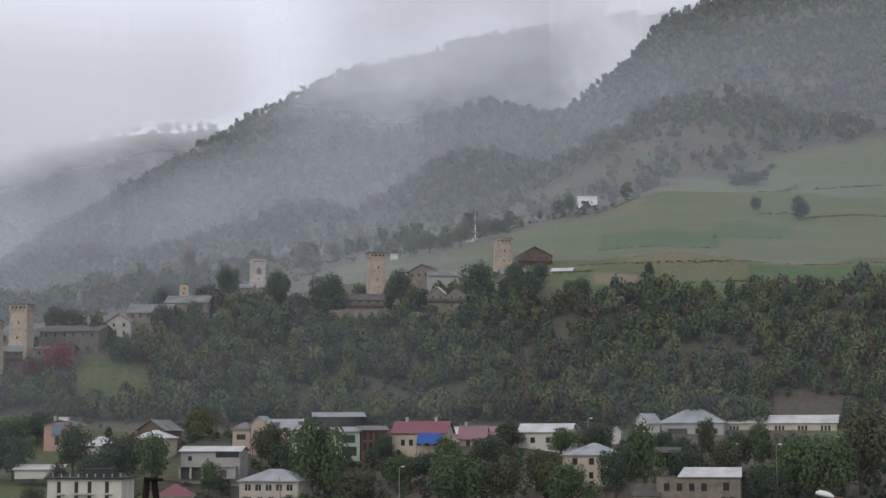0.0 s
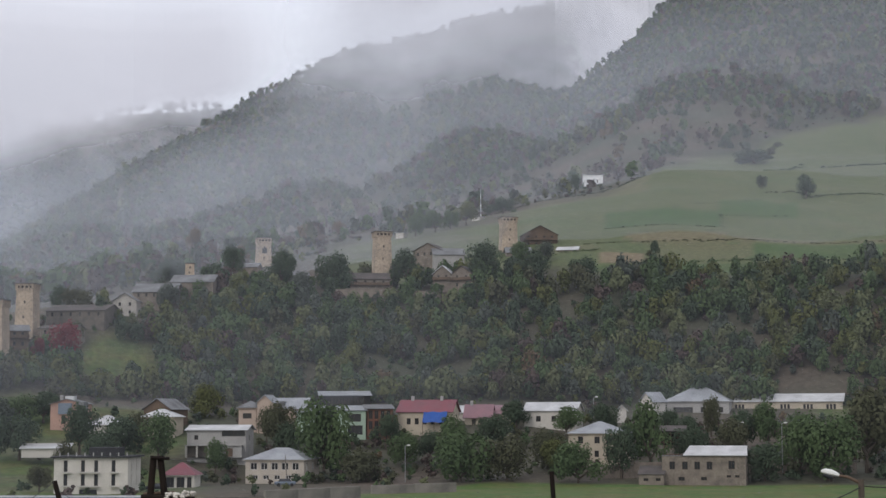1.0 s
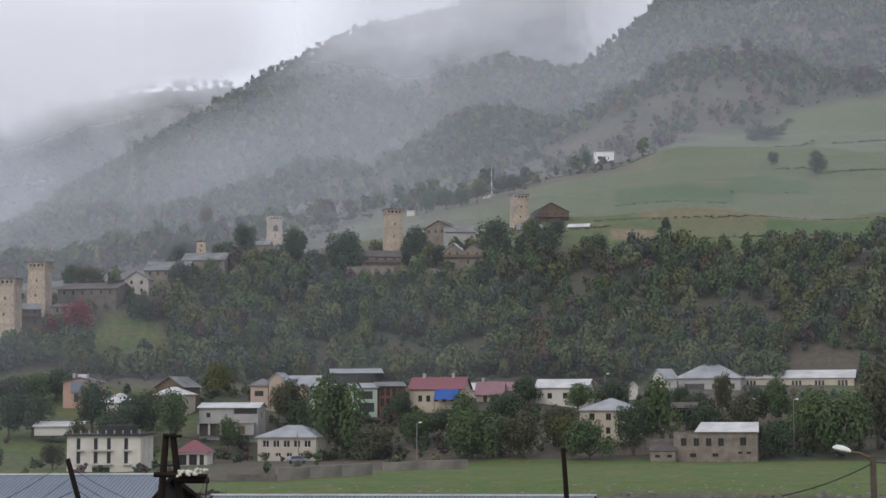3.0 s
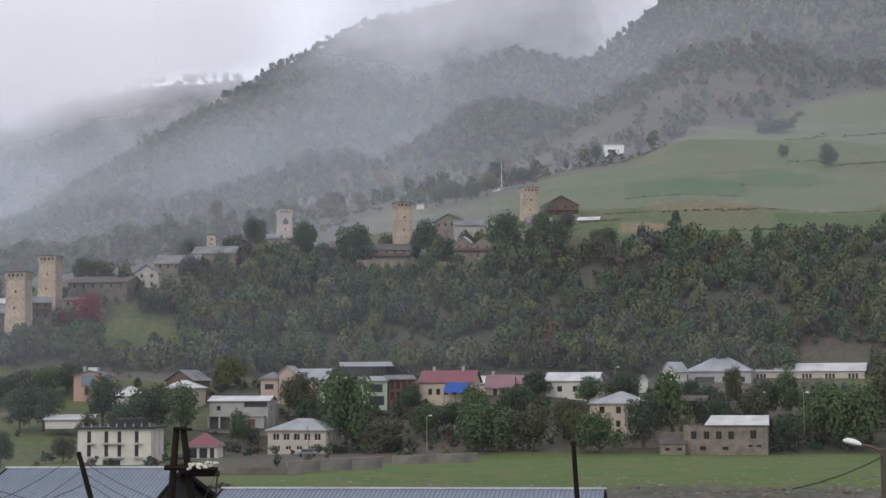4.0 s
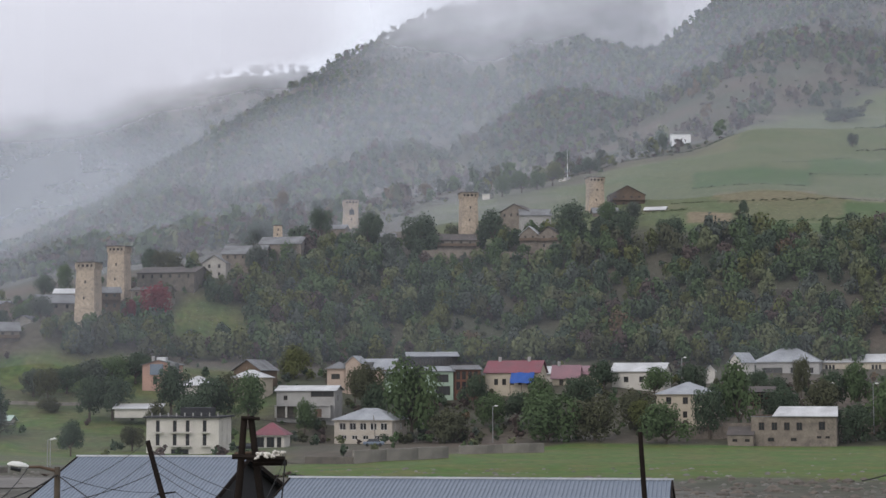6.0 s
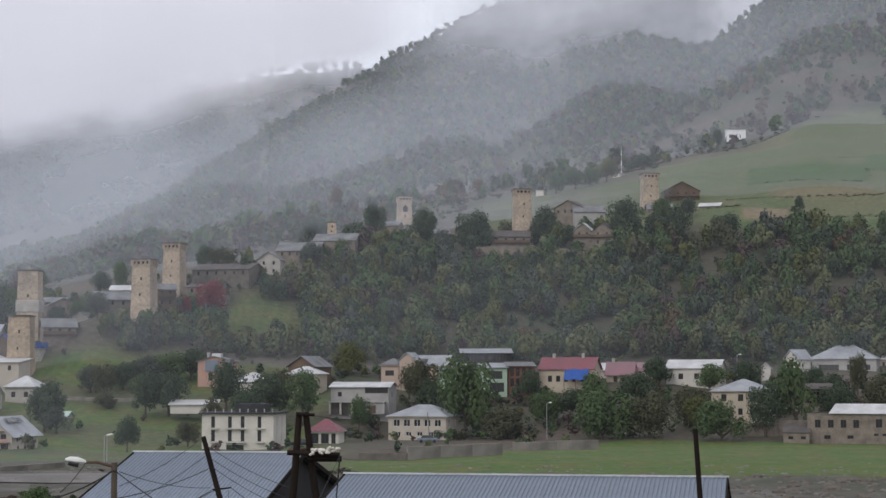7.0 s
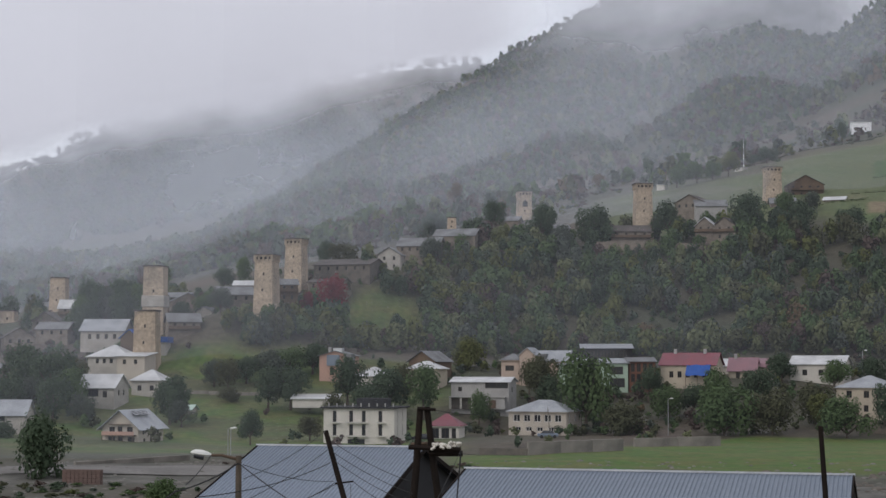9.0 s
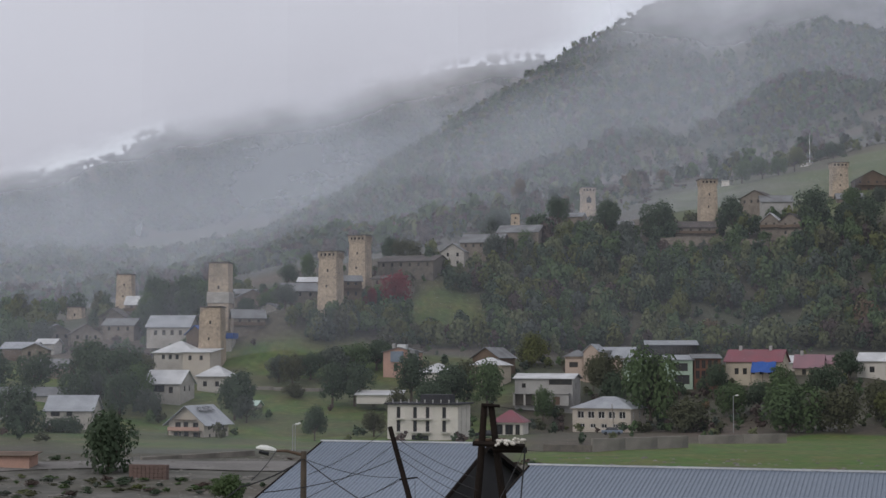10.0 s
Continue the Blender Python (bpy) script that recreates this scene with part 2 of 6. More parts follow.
def cover(x, y, z):
    """Shares of meadow, gravel and field at a place; the rest is brown hillside."""
    d, b = math.hypot(x, y) / 1.1, math.degrees(math.atan2(x, y))
    n1 = noise.noise(Vector((x, y, 3)) * 0.02)
    n2 = noise.noise(Vector((x, y, 5)) * 0.09)
    near_edge = 217 + 28 * smooth(-9, -12, b)
    far_edge = 255 + 55 * smooth(-7, 2, b)
    meadow = smooth(-9.8, -8.2, b) * smooth(near_edge - 3, near_edge + 2, d + 8 * n2) * (1 - smooth(far_edge, far_edge + 4, d + 3 * n2))
    gravel = (1 - smooth(near_edge - 3, near_edge + 2, d + 10 * n2)) * smooth(120, 140, d)
    gravel = max(gravel, 0.5 * smooth(515, 545, d) * (1 - smooth(760 + 60 * n1, 900, d)) * (1 - smooth(-1, 3, b)))
    gravel *= 0.25 + 0.75 * smooth(-0.25, 0.1, noise.noise(Vector((x * 0.5, y, 8)) * 0.07) + 0.4 * n2)
    edge = 500 - 14 * smooth(3, 8, b)
    high = smooth(-5 + 4 * n1, -2 + 4 * n1, b) * smooth(edge - 8, edge + 4, d) * (1 - smooth(-12, 22, d + 40 * n1 + 14 * n2 - float(np.interp(b, *FIELD_TOP))))
    left = smooth(255, 270, d + 6 * n2) * (1 - smooth(384, 392, d + 5 * n2)) * (1 - smooth(-10.0, -8.0, b + n2))
    spot = smooth(0.0, 0.4, 1 - math.hypot((b + 11.2) / 1.7, (d - 425) / 22))
    spot = max(spot, smooth(0, 0.4, 1 - math.hypot((b + 6.0) / 1.6, (d - 398) / 24)), smooth(0, 0.4, 1 - math.hypot((b - 14.5) / 2.5, (d - 400) / 14)))
    strips = 0.5 + 0.5 * noise.noise(Vector((b * 0.55, math.floor(d / 16 + 0.6 * b) * 3.3, 1)))
    strips = 0.2 + 0.25 * strips
    for b0, b1, d0, d1, tone in PLOTS:
        if b0 < b + 0.15 * n2 < b1 and d0 < d + 1.5 * n2 < d1:
            strips = tone + 0.12 * n2
    left *= 0.55 + 0.45 * smooth(-0.2, 0.15, math.sin(d * 0.16 + 0.5 * b) + 0.8 * n2)
    return max(meadow, left * (0.85 + 0.4 * n1), spot * (0.6 + 0.6 * n2)), gravel, high, strips


RADII = list(range(0, 240, 6)) + list(range(240, 580, 3)) + list(range(580, 1000, 8)) + list(range(1000, 2500, 22)) + [2600, 3000]
ANGLES = list(np.arange(-32, 20.01, 0.22)) + list(np.arange(22, 327, 4.0))
verts, faces, cols = [], [], []
for r in RADII:
    for a in ANGLES:
        b = a if a <= 180 else a - 360
        x, y = r * math.sin(radians(b)), r * math.cos(radians(b))
        z = ground_z(x, y)
        verts.append((x, y, z))
        inside = abs(b) < 40
        m, g, h, s = cover(x, y, z) if inside else (0.5, 0, 0, 0.5)
        cols.append((m, g, h, s))
na = len(ANGLES)
for i in range(len(RADII) - 1):
    for j in range(na):
        k = (j + 1) % na
        faces.append((i * na + j, i * na + k, (i + 1) * na + k, (i + 1) * na + j))
gm = mat("ground", (0.085, 0.066, 0.05), (0.05, 0.056, 0.034), s1=0.025, s2=0.6, bump=0.6, amp=0.32)
n, l = gm.node_tree.nodes, gm.node_tree.links
att = n.new("ShaderNodeVertexColor")
att.layer_name = "cover"
sep = n.new("ShaderNodeSeparateColor")
l.new(att.outputs[0], sep.inputs[0])
hsv = next(q for q in n if q.type == "HUE_SAT")
last = next(q for q in n if q.type == "MIX").outputs[2]
gn = n.new("ShaderNodeTexNoise")
gn.inputs["Scale"].default_value, gn.inputs["Detail"].default_value = 0.12, 6
tco = n.new("ShaderNodeTexCoord")
l.new(tco.outputs["Object"], gn.inputs["Vector"])
gr = n.new("ShaderNodeMapRange")
gr.inputs[1].default_value, gr.inputs[2].default_value = 0.35, 0.65
l.new(gn.outputs[0], gr.inputs[0])


def ground_colour(c1, c2, fac_socket, last, by=None):
    tint = n.new("ShaderNodeMix")
    tint.data_type = "RGBA"
    tint.inputs[6].default_value, tint.inputs[7].default_value = (*c1, 1), (*c2, 1)
    l.new(by or gr.outputs[0], tint.inputs[0])
    over = n.new("ShaderNodeMix")
    over.data_type = "RGBA"
    l.new(fac_socket, over.inputs[0])
    l.new(last, over.inputs[6])
    l.new(tint.outputs[2], over.inputs[7])
    return over.outputs[2]


last = ground_colour((0.05, 0.105, 0.016), (0.098, 0.104, 0.03), sep.outputs[0], last)
last = ground_colour((0.042, 0.082, 0.02), (0.16, 0.125, 0.075), sep.outputs[2], last, att.outputs[1])
last = ground_colour((0.12, 0.115, 0.1), (0.05, 0.048, 0.038), sep.outputs[1], last)
l.new(last, hsv.inputs["Color"])
ground = mesh_object("ground", verts, faces, [gm], smoothed=True)
ca = ground.data.color_attributes.new("cover", "FLOAT_COLOR", "POINT")
ca.data.foreach_set("color", np.array(cols, dtype=np.float32).ravel())
tagged(ground, "valley floor meadow, wooded hillside and terraced green fields", "ground", kind="structure")


SKYLINE = ([-36, -26.6, -21, -15, -11, -7, -3.6, 0, 4, 8, 24], [0.09, 0.105, 0.14, 0.155, 0.155, 0.19, 0.225, 0.24, 0.24, 0.27, 0.30])


# ---- mist: sheets of low cloud, and tinted veils that stand in for distance haze ----
def mist(name, d, z0, z1, lean, alpha, fade, scale, label, b0=-36, b1=24, seed=0, colour=(0.885, 0.9, 0.95), top=None, low=0.42, high=0.62, skew=0.0, wave=20.0, side=None, side2=None, follow=False, up=0.6, ring=None):
    """A curved sheet of cloud or haze at distance d that leans towards the viewer. Its density fades in over the
    heights (fade).
    """
    vs, fs = [], []
    thin = []
    nb, nz = 60, 20
    for i in range(nz + 1):
        for j in range(nb + 1):
            b, z = radians(b0 + (b1 - b0) * j / nb), z0 + (z1 - z0) * i / nz
            if follow:
                # a veil hangs over the slope and thins out above the skyline
                e = 1.42 * float(np.interp(math.degrees(b), SKYLINE[0], SKYLINE[1]))
                z = z0 + ((EYE + (d + lean * z0) * e) / (1 + lean * e) - z0) * i / nz
                thin.append(1 - smooth(0.6, 0.82, i / nz))
            r = (d if ring is None else float(np.interp(math.degrees(b), *ring))) - lean * (z - z0) + wave * noise.noise(Vector((b * 13, z * 0.003, seed)))
            vs.append((r * math.sin(b), r * math.cos(b), z))
    for i in range(nz):
        for j in range(nb):
            k = i * (nb + 1) + j
            fs.append((k, k + 1, k + nb + 2, k + nb + 1))
    m = bpy.data.materials.new(name)
    m.use_nodes = True
    n, l = m.node_tree.nodes, m.node_tree.links
    n.clear()
    geo, xyz = n.new("ShaderNodeNewGeometry"), n.new("ShaderNodeSeparateXYZ")
    l.new(geo.outputs["Position"], xyz.inputs[0])
    mp = n.new("ShaderNodeMapping")
    mp.inputs["Scale"].default_value = (1, 1, 1.6)
    mp.inputs["Location"].default_value = (seed * 37.0, seed * 11.0, 0)
    mp.inputs["Rotation"].default_value = (0, radians(35), 0)
    l.new(geo.outputs["Position"], mp.inputs[0])
    tex = n.new("ShaderNodeTexNoise")
    tex.inputs["Scale"].default_value, tex.inputs["Detail"].default_value, tex.inputs["Roughness"].default_value = scale, 5, 0.55
    l.new(mp.outputs[0], tex.inputs["Vector"])
    # height, shifted by the noise, against the fade band
    sh = n.new("ShaderNodeMath")
    sh.operation = "MULTIPLY_ADD"
    l.new(tex.outputs[0], sh.inputs[0])
    sh.inputs[1].default_value = (fade[1] - fade[0]) * 1.2
    tilt = n.new("ShaderNodeMath")
    tilt.operation = "MULTIPLY_ADD"
    l.new(xyz.outputs[0], tilt.inputs[0])
    tilt.inputs[1].default_value = -skew
    l.new(xyz.outputs[2], tilt.inputs[2])
    l.new(tilt.outputs[0], sh.inputs[2])
    fr = n.new("ShaderNodeMapRange")
    fr.interpolation_type = "SMOOTHSTEP"
    off = (fade[1] - fade[0]) * 0.6
    fr.inputs[1].default_value, fr.inputs[2].default_value = fade[0] + off, fade[1] + off
    l.new(sh.outputs[0], fr.inputs[0])
    nr = n.new("ShaderNodeMapRange")
    nr.inputs[1].default_value, nr.inputs[2].default_value = low, high
    nr.inputs[3].default_value, nr.inputs[4].default_value = alpha[0], alpha[1]
    l.new(tex.outputs[0], nr.inputs[0])
    mul = n.new("ShaderNodeMath")
    mul.operation = "MULTIPLY"
    l.new(fr.outputs[0], mul.inputs[0])
    l.new(nr.outputs[0], mul.inputs[1])
    fac = mul.outputs[0]
    if top:
        ft = n.new("ShaderNodeMapRange")
        ft.interpolation_type = "SMOOTHSTEP"
        ft.inputs[1].default_value, ft.inputs[2].default_value = top[1], top[0]
        l.new(xyz.outputs[2], ft.inputs[0])
        mul2 = n.new("ShaderNodeMath")
        mul2.operation = "MULTIPLY"
        l.new(fac, mul2.inputs[0])
        l.new(ft.outputs[0], mul2.inputs[1])
        fac = mul2.outputs[0]
    for lim in (side, side2):
        if lim:
            fs_ = n.new("ShaderNodeMapRange")
            fs_.interpolation_type = "SMOOTHSTEP"
            for q, v in enumerate((*lim, 0.0, 1.0)[:4] if len(lim) == 2 else lim):
                fs_.inputs[q + 1].default_value = v
            l.new(xyz.outputs[0], fs_.inputs[0])
            mul3 = n.new("ShaderNodeMath")
            mul3.operation = "MULTIPLY"
            l.new(fac, mul3.inputs[0])
            l.new(fs_.outputs[0], mul3.inputs[1])
            fac = mul3.outputs[0]
    if follow:
        va, mul4 = n.new("ShaderNodeVertexColor"), n.new("ShaderNodeMath")
        va.layer_name, mul4.operation = "thin", "MULTIPLY"
        l.new(fac, mul4.inputs[0])
        l.new(va.outputs[0], mul4.inputs[1])
        fac = mul4.outputs[0]
    tr, tl, mix, out = n.new("ShaderNodeBsdfTransparent"), n.new("ShaderNodeBsdfTranslucent"), n.new("ShaderNodeMixShader"), n.new("ShaderNodeOutputMaterial")
    tl.inputs[0].default_value = (*colour, 1)
    l.new(fac, mix.inputs[0])
    l.new(tr.outputs[0], mix.inputs[1])
    l.new(tl.outputs[0], mix.inputs[2])
    l.new(mix.outputs[0], out.inputs[0])
    ob = mesh_object(name, vs, fs, [m], smoothed=True)
    # normals bent downwards, so the sheet takes more light from the sky over it
    nv = [Vector((-x, -y, 0)).normalized() * (1 - up) + Vector((0, 0, -up)) for x, y, z in vs]
    ob.data.normals_split_custom_set_from_vertices([q.normalized() for q in nv])
    if follow:
        at = ob.data.color_attributes.new("thin", "FLOAT_COLOR", "POINT")
        at.data.foreach_set("color", np.repeat(np.array(thin, dtype=np.float32), 4))
    return tagged(ob, label, "mist", kind="structure")


# Veils put the haze of distance into bluish sheets, one behind the other.
V = "thin veil added for the haze before the hillside"
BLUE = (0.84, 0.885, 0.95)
WHITE = (0.99, 0.98, 1.0)
mist("haze_veil", 275, -6, 42, 0.4, (0.012, 0.02), (-60, -20), 0.02, "thin veil added for the haze over the meadow", seed=5, wave=10, top=(18, 40), colour=BLUE, side=(-20, -110, 1.0, 3.0))
mist("haze_veil", 430, -5, 300, 0.35, (0.05, 0.075), (-60, -10), 0.012, V, follow=True, seed=1, side=(60, -140, 0.6, 1.2), colour=BLUE)
mist("haze_veil", 615, 8, 450, 0.4, (0.1, 0.14), (-60, 0), 0.009, V, follow=True, seed=2, wave=40, side=(150, -100, 0.55, 1.3), colour=BLUE)
mist("haze_veil", 820, 20, 460, 0.4, (0.12, 0.16), (-60, 0), 0.008, V, follow=True, seed=7, wave=70, colour=BLUE, side=(190, 30, 0.6, 1.0))
mist("haze_veil", 1080, 20, 520, 0.4, (0.14, 0.18), (-60, 0), 0.006, V, follow=True, seed=3, wave=170, colour=BLUE, side=(240, 40, 0.6, 1.0), side2=(-80, -280, 1.0, 0.6))
mist("haze_veil", 1460, 20, 620, 0.2, (0.18, 0.28), (-60, 0), 0.006, "pale veil added for the haze along the forested mountain", follow=True, seed=8, wave=170, colour=BLUE)
mist("cloud_bank", 1240, 170, 520, 0.08, (0.75, 1.0), (236, 304), 0.008, "low white cloud hiding the mountain tops", seed=4, b0=-9, b1=13, colour=WHITE, skew=0.15, side=(-165, -40), wave=14, top=(380, 500), up=0.9, ring=([-9, 4, 8, 13], [1215, 1275, 1450, 1660]))
mist("cloud_bank", 1900, 130, 580, 0.2, (0.98, 1.0), (386, 446), 0.006, "low white cloud hiding the far mountain", seed=6, colour=WHITE, skew=0.23, side=(-110, -270), top=(420, 560), up=0.9)
mist("cloud_wisp", 1720, 130, 420, 0.2, (0.0, 0.4), (235, 285), 0.007, "white wisp of cloud rising behind the ridge", seed=9, b0=-16, b1=-8, colour=WHITE, side=(-430, -355), top=(275, 360), up=0.9)


# ---- house kit ----
CLEAR = []


def keep_view(p, half):
    """Remember a facade, so that the woods in front leave it in sight."""
    d = math.hypot(p[0], p[1])
    CLEAR.append((math.atan2(p[0], p[1]), half / d, d, (p[2] - EYE) / d))


def wall_panel(name, w, z0, h, openings, material, parent, m, gable=0.0, depth=0.22):
    """A wall w wide from z0 to h, facing -y, with real openings and their reveals."""
    xs = sorted({-w / 2, w / 2, *(o[0] for o in openings), *(o[0] + o[2] for o in openings)})
    zs = sorted({z0, h, *(o[1] for o in openings), *(o[1] + o[3] for o in openings)})
    bm = bmesh.new()
    for xa, xb in zip(xs, xs[1:]):
        for za, zb in zip(zs, zs[1:]):
            cx, cz = (xa + xb) / 2, (za + zb) / 2
            if any(o[0] < cx < o[0] + o[2] and o[1] < cz < o[1] + o[3] for o in openings):
                continue
            bm.faces.new([bm.verts.new(p) for p in ((xa, 0, za), (xb, 0, za), (xb, 0, zb), (xa, 0, zb))])
    for x, z, ow, oh in (o[:4] for o in openings):
        c = [(x, z), (x + ow, z), (x + ow, z + oh), (x, z + oh)]
        for (xa, za), (xb, zb) in zip(c, c[1:] + c[:1]):
            bm.faces.new([bm.verts.new(p) for p in ((xa, 0, za), (xa, depth, za), (xb, depth, zb), (xb, 0, zb))])
    if gable:
        bm.faces.new([bm.verts.new(p) for p in ((-w / 2, 0, h), (w / 2, 0, h), (0, 0, h + gable))])
    bmesh.ops.remove_doubles(bm, verts=bm.verts, dist=0.001)
    ob = part(name, bm, material, parent)
    ob.matrix_local = m
    return ob


WINDOWS = {}


def window(o, parent, m, frame_mat, depth=0.2):
    """A frame with a mullion set in the opening, and a pane behind it."""
    x, z, w, h = o[:4]
    key = (round(w, 2), round(h, 2), frame_mat.name)
    if key not in WINDOWS:
        b = 0.09
        bm = bmesh.new()
        for q in ((0, 0, w, b), (0, h - b, w, h), (0, b, b, h - b), (w - b, b, w, h - b)):
            add_box(bm, q[0], depth - 0.1, q[1], q[2], depth, q[3])
        if w > 0.8:
            add_box(bm, w / 2 - 0.04, depth - 0.08, b, w / 2 + 0.04, depth - 0.01, h - b)
        fm = bpy.data.meshes.new("window")
        bm.to_mesh(fm)
        bm.free()
        fm.materials.append(frame_mat)
        bm = bmesh.new()
        add_box(bm, 0.02, depth, 0.02, w - 0.02, depth + 0.02, h - 0.02)
        pm = bpy.data.meshes.new("pane")
        bm.to_mesh(pm)
        bm.free()
        pm.materials.append(M["glass"])
        WINDOWS[key] = (fm, pm)
    fm, pm = WINDOWS[key]
    ob = new("window", fm)
    ob.parent, ob.matrix_local = parent, m @ pose(x, 0, z)
    pane = new("pane", pm)
    pane.parent = ob


def row(n, width, z, ww, wh, inset=1.0, x0=None):
    """n openings side by side over a width."""
    x0 = -width / 2 if x0 is None else x0
    step = (width - 2 * inset) / n
    return [(x0 + inset + step * (i + 0.5) - ww / 2, z, ww, wh) for i in range(n)]


def slab(a, b, c, d, thick, material, parent, name="roof", seams=0.0):
    """A roof sheet between four corners (a, b: eave; c, d: ridge), thick downwards, with raised seams."""
    a, b, c, d = (Vector(v) for v in (a, b, c, d))
    nrm = (b - a).cross(d - a).normalized()
    if nrm.z < 0:
        nrm = -nrm
    bm = bmesh.new()
    tri = (c - d).length < 0.01
    top = [a, b, c] if tri else [a, b, c, d]
    lo = [bm.verts.new(v - nrm * thick) for v in top]
    hi = [bm.verts.new(v) for v in top]
    bm.faces.new(hi)
    bm.faces.new(lo[::-1])
    for i in range(len(top)):
        j = (i + 1) % len(top)
        bm.faces.new((lo[i], lo[j], hi[j], hi[i]))
    if seams and not tri:
        k = max(int((b - a).length / seams), 1)
        for i in range(1, k):
            t = i / k
            p, q = a.lerp(b, t), d.lerp(c, t)
            side = (b - a).normalized() * 0.025
            vs = [p - side, p + side, q + side, q - side]
            l4 = [bm.verts.new(v) for v in vs]
            h4 = [bm.verts.new(v + nrm * 0.05) for v in vs]
            bm.faces.new(h4)
            for e in range(4):
                bm.faces.new((l4[e], l4[(e + 1) % 4], h4[(e + 1) % 4], h4[e]))
    bmesh.ops.recalc_face_normals(bm, faces=bm.faces)
    return part(name, bm, material, parent)


def house(name, label, p, rel, w, dep, h, roof, rh, wallm, roofm, front=(), right=(), left=(), over=0.5, chimneys=0, frames="frame", deep=2.5, seams=0.0, cat="house", group="", door=True, clear=True):
    """A house whose front wall's foot has its middle at p. rel: degrees by which it turns from the viewer; + shows its left side."""
    W, R, wm = dep, M[roofm], M[wallm]
    root = new(name)
    yaw = math.degrees(-math.atan2(p[0], p[1])) + rel
    root.matrix_world = pose(*p, 0, 0, yaw)
    tagged(root, label, cat, group)
    gx, gy = (rh if roof == "gable_x" else 0), (rh if roof == "gable_y" else 0)
    sides = (
        (w, list(front), pose(0, 0, 0), gy), (dep, list(right), pose(w / 2, dep / 2, 0, 0, 0, 90), gx),
        (dep, list(left), pose(-w / 2, dep / 2, 0, 0, 0, -90), gx), (w, [], pose(0, dep, 0, 0, 0, 180), gy))
    for wid, ops, m, g in sides:
        ops = [o for o in ops if o[1] + o[3] < h - 0.05 and o[0] > -wid / 2 + 0.05 and o[0] + o[2] < wid / 2 - 0.05]
        wall_panel("wall", wid, -deep, h, ops, wm, root, m, g)
        for o in ops:
            window(o, root, m, M[frames])
    a, b, o = w / 2, dep, over
    if roof == "gable_x":
        s = rh / (dep / 2)
        e = h - s * o
        slab((-a - o, -o, e), (a + o, -o, e), (a + o, dep / 2, h + rh), (-a - o, dep / 2, h + rh), 0.12, R, root, seams=seams)
        slab((-a - o, dep + o, e), (a + o, dep + o, e), (a + o, dep / 2, h + rh), (-a - o, dep / 2, h + rh), 0.12, R, root, seams=seams)
    elif roof == "gable_y":
        s = rh / a
        e = h - s * o
        slab((-a - o, -o, e), (-a - o, dep + o, e), (0, dep + o, h + rh), (0, -o, h + rh), 0.12, R, root, seams=seams)
        slab((a + o, -o, e), (a + o, dep + o, e), (0, dep + o, h + rh), (0, -o, h + rh), 0.12, R, root, seams=seams)
    elif roof == "hip":
        r = min(a, dep / 2)
        k = max(a - r, 0.3)
        A, B, C, D = (-a - o, -o, h - 0.1), (a + o, -o, h - 0.1), (a + o, dep + o, h - 0.1), (-a - o, dep + o, h - 0.1)
        E, F = (-k, dep / 2, h + rh), (k, dep / 2, h + rh)
        slab(A, B, F, E, 0.1, R, root, seams=0)
        slab(C, D, E, F, 0.1, R, root, seams=0)
        slab(B, C, F, F, 0.1, R, root, seams=0)
        slab(D, A, E, E, 0.1, R, root, seams=0)
        part("eave", box(-a - o, -o, h - 0.28, a + o, dep + o, h - 0.2), wm, root)
    elif roof == "shed":
        slab((-a - o, -o, h), (a + o, -o, h), (a + o, dep + o, h + rh), (-a - o, dep + o, h + rh), 0.12, R, root, seams=seams)
        for sx in (-1, 1):
            bm = bmesh.new()
            bm.faces.new([bm.verts.new(q) for q in ((sx * a, 0, h), (sx * a, dep, h), (sx * a, dep, h + rh * 0.95))])
            part("gable", bm, wm, root)
        part("back_wall", box(-a, dep - 0.2, h, a, dep, h + rh * 0.95), wm, root)
    else:
        part("roof", box(-a - o, -o, h, a + o, dep + o, h + rh), R, root)
    for i in range(chimneys):
        x = (-0.3 + 0.55 * i) * w
        part("chimney", box(x - 0.35, dep * 0.45, h, x + 0.35, dep * 0.45 + 0.7, h + rh + 0.9, 0.05), M["grey"], root)
    if clear:
        keep_view((p[0], p[1], p[2] + 0.45 * h), w * 0.42)
    return root


def extra(root, name, bm, material, label=""):
    return part(name, bm, M[material], root, label)


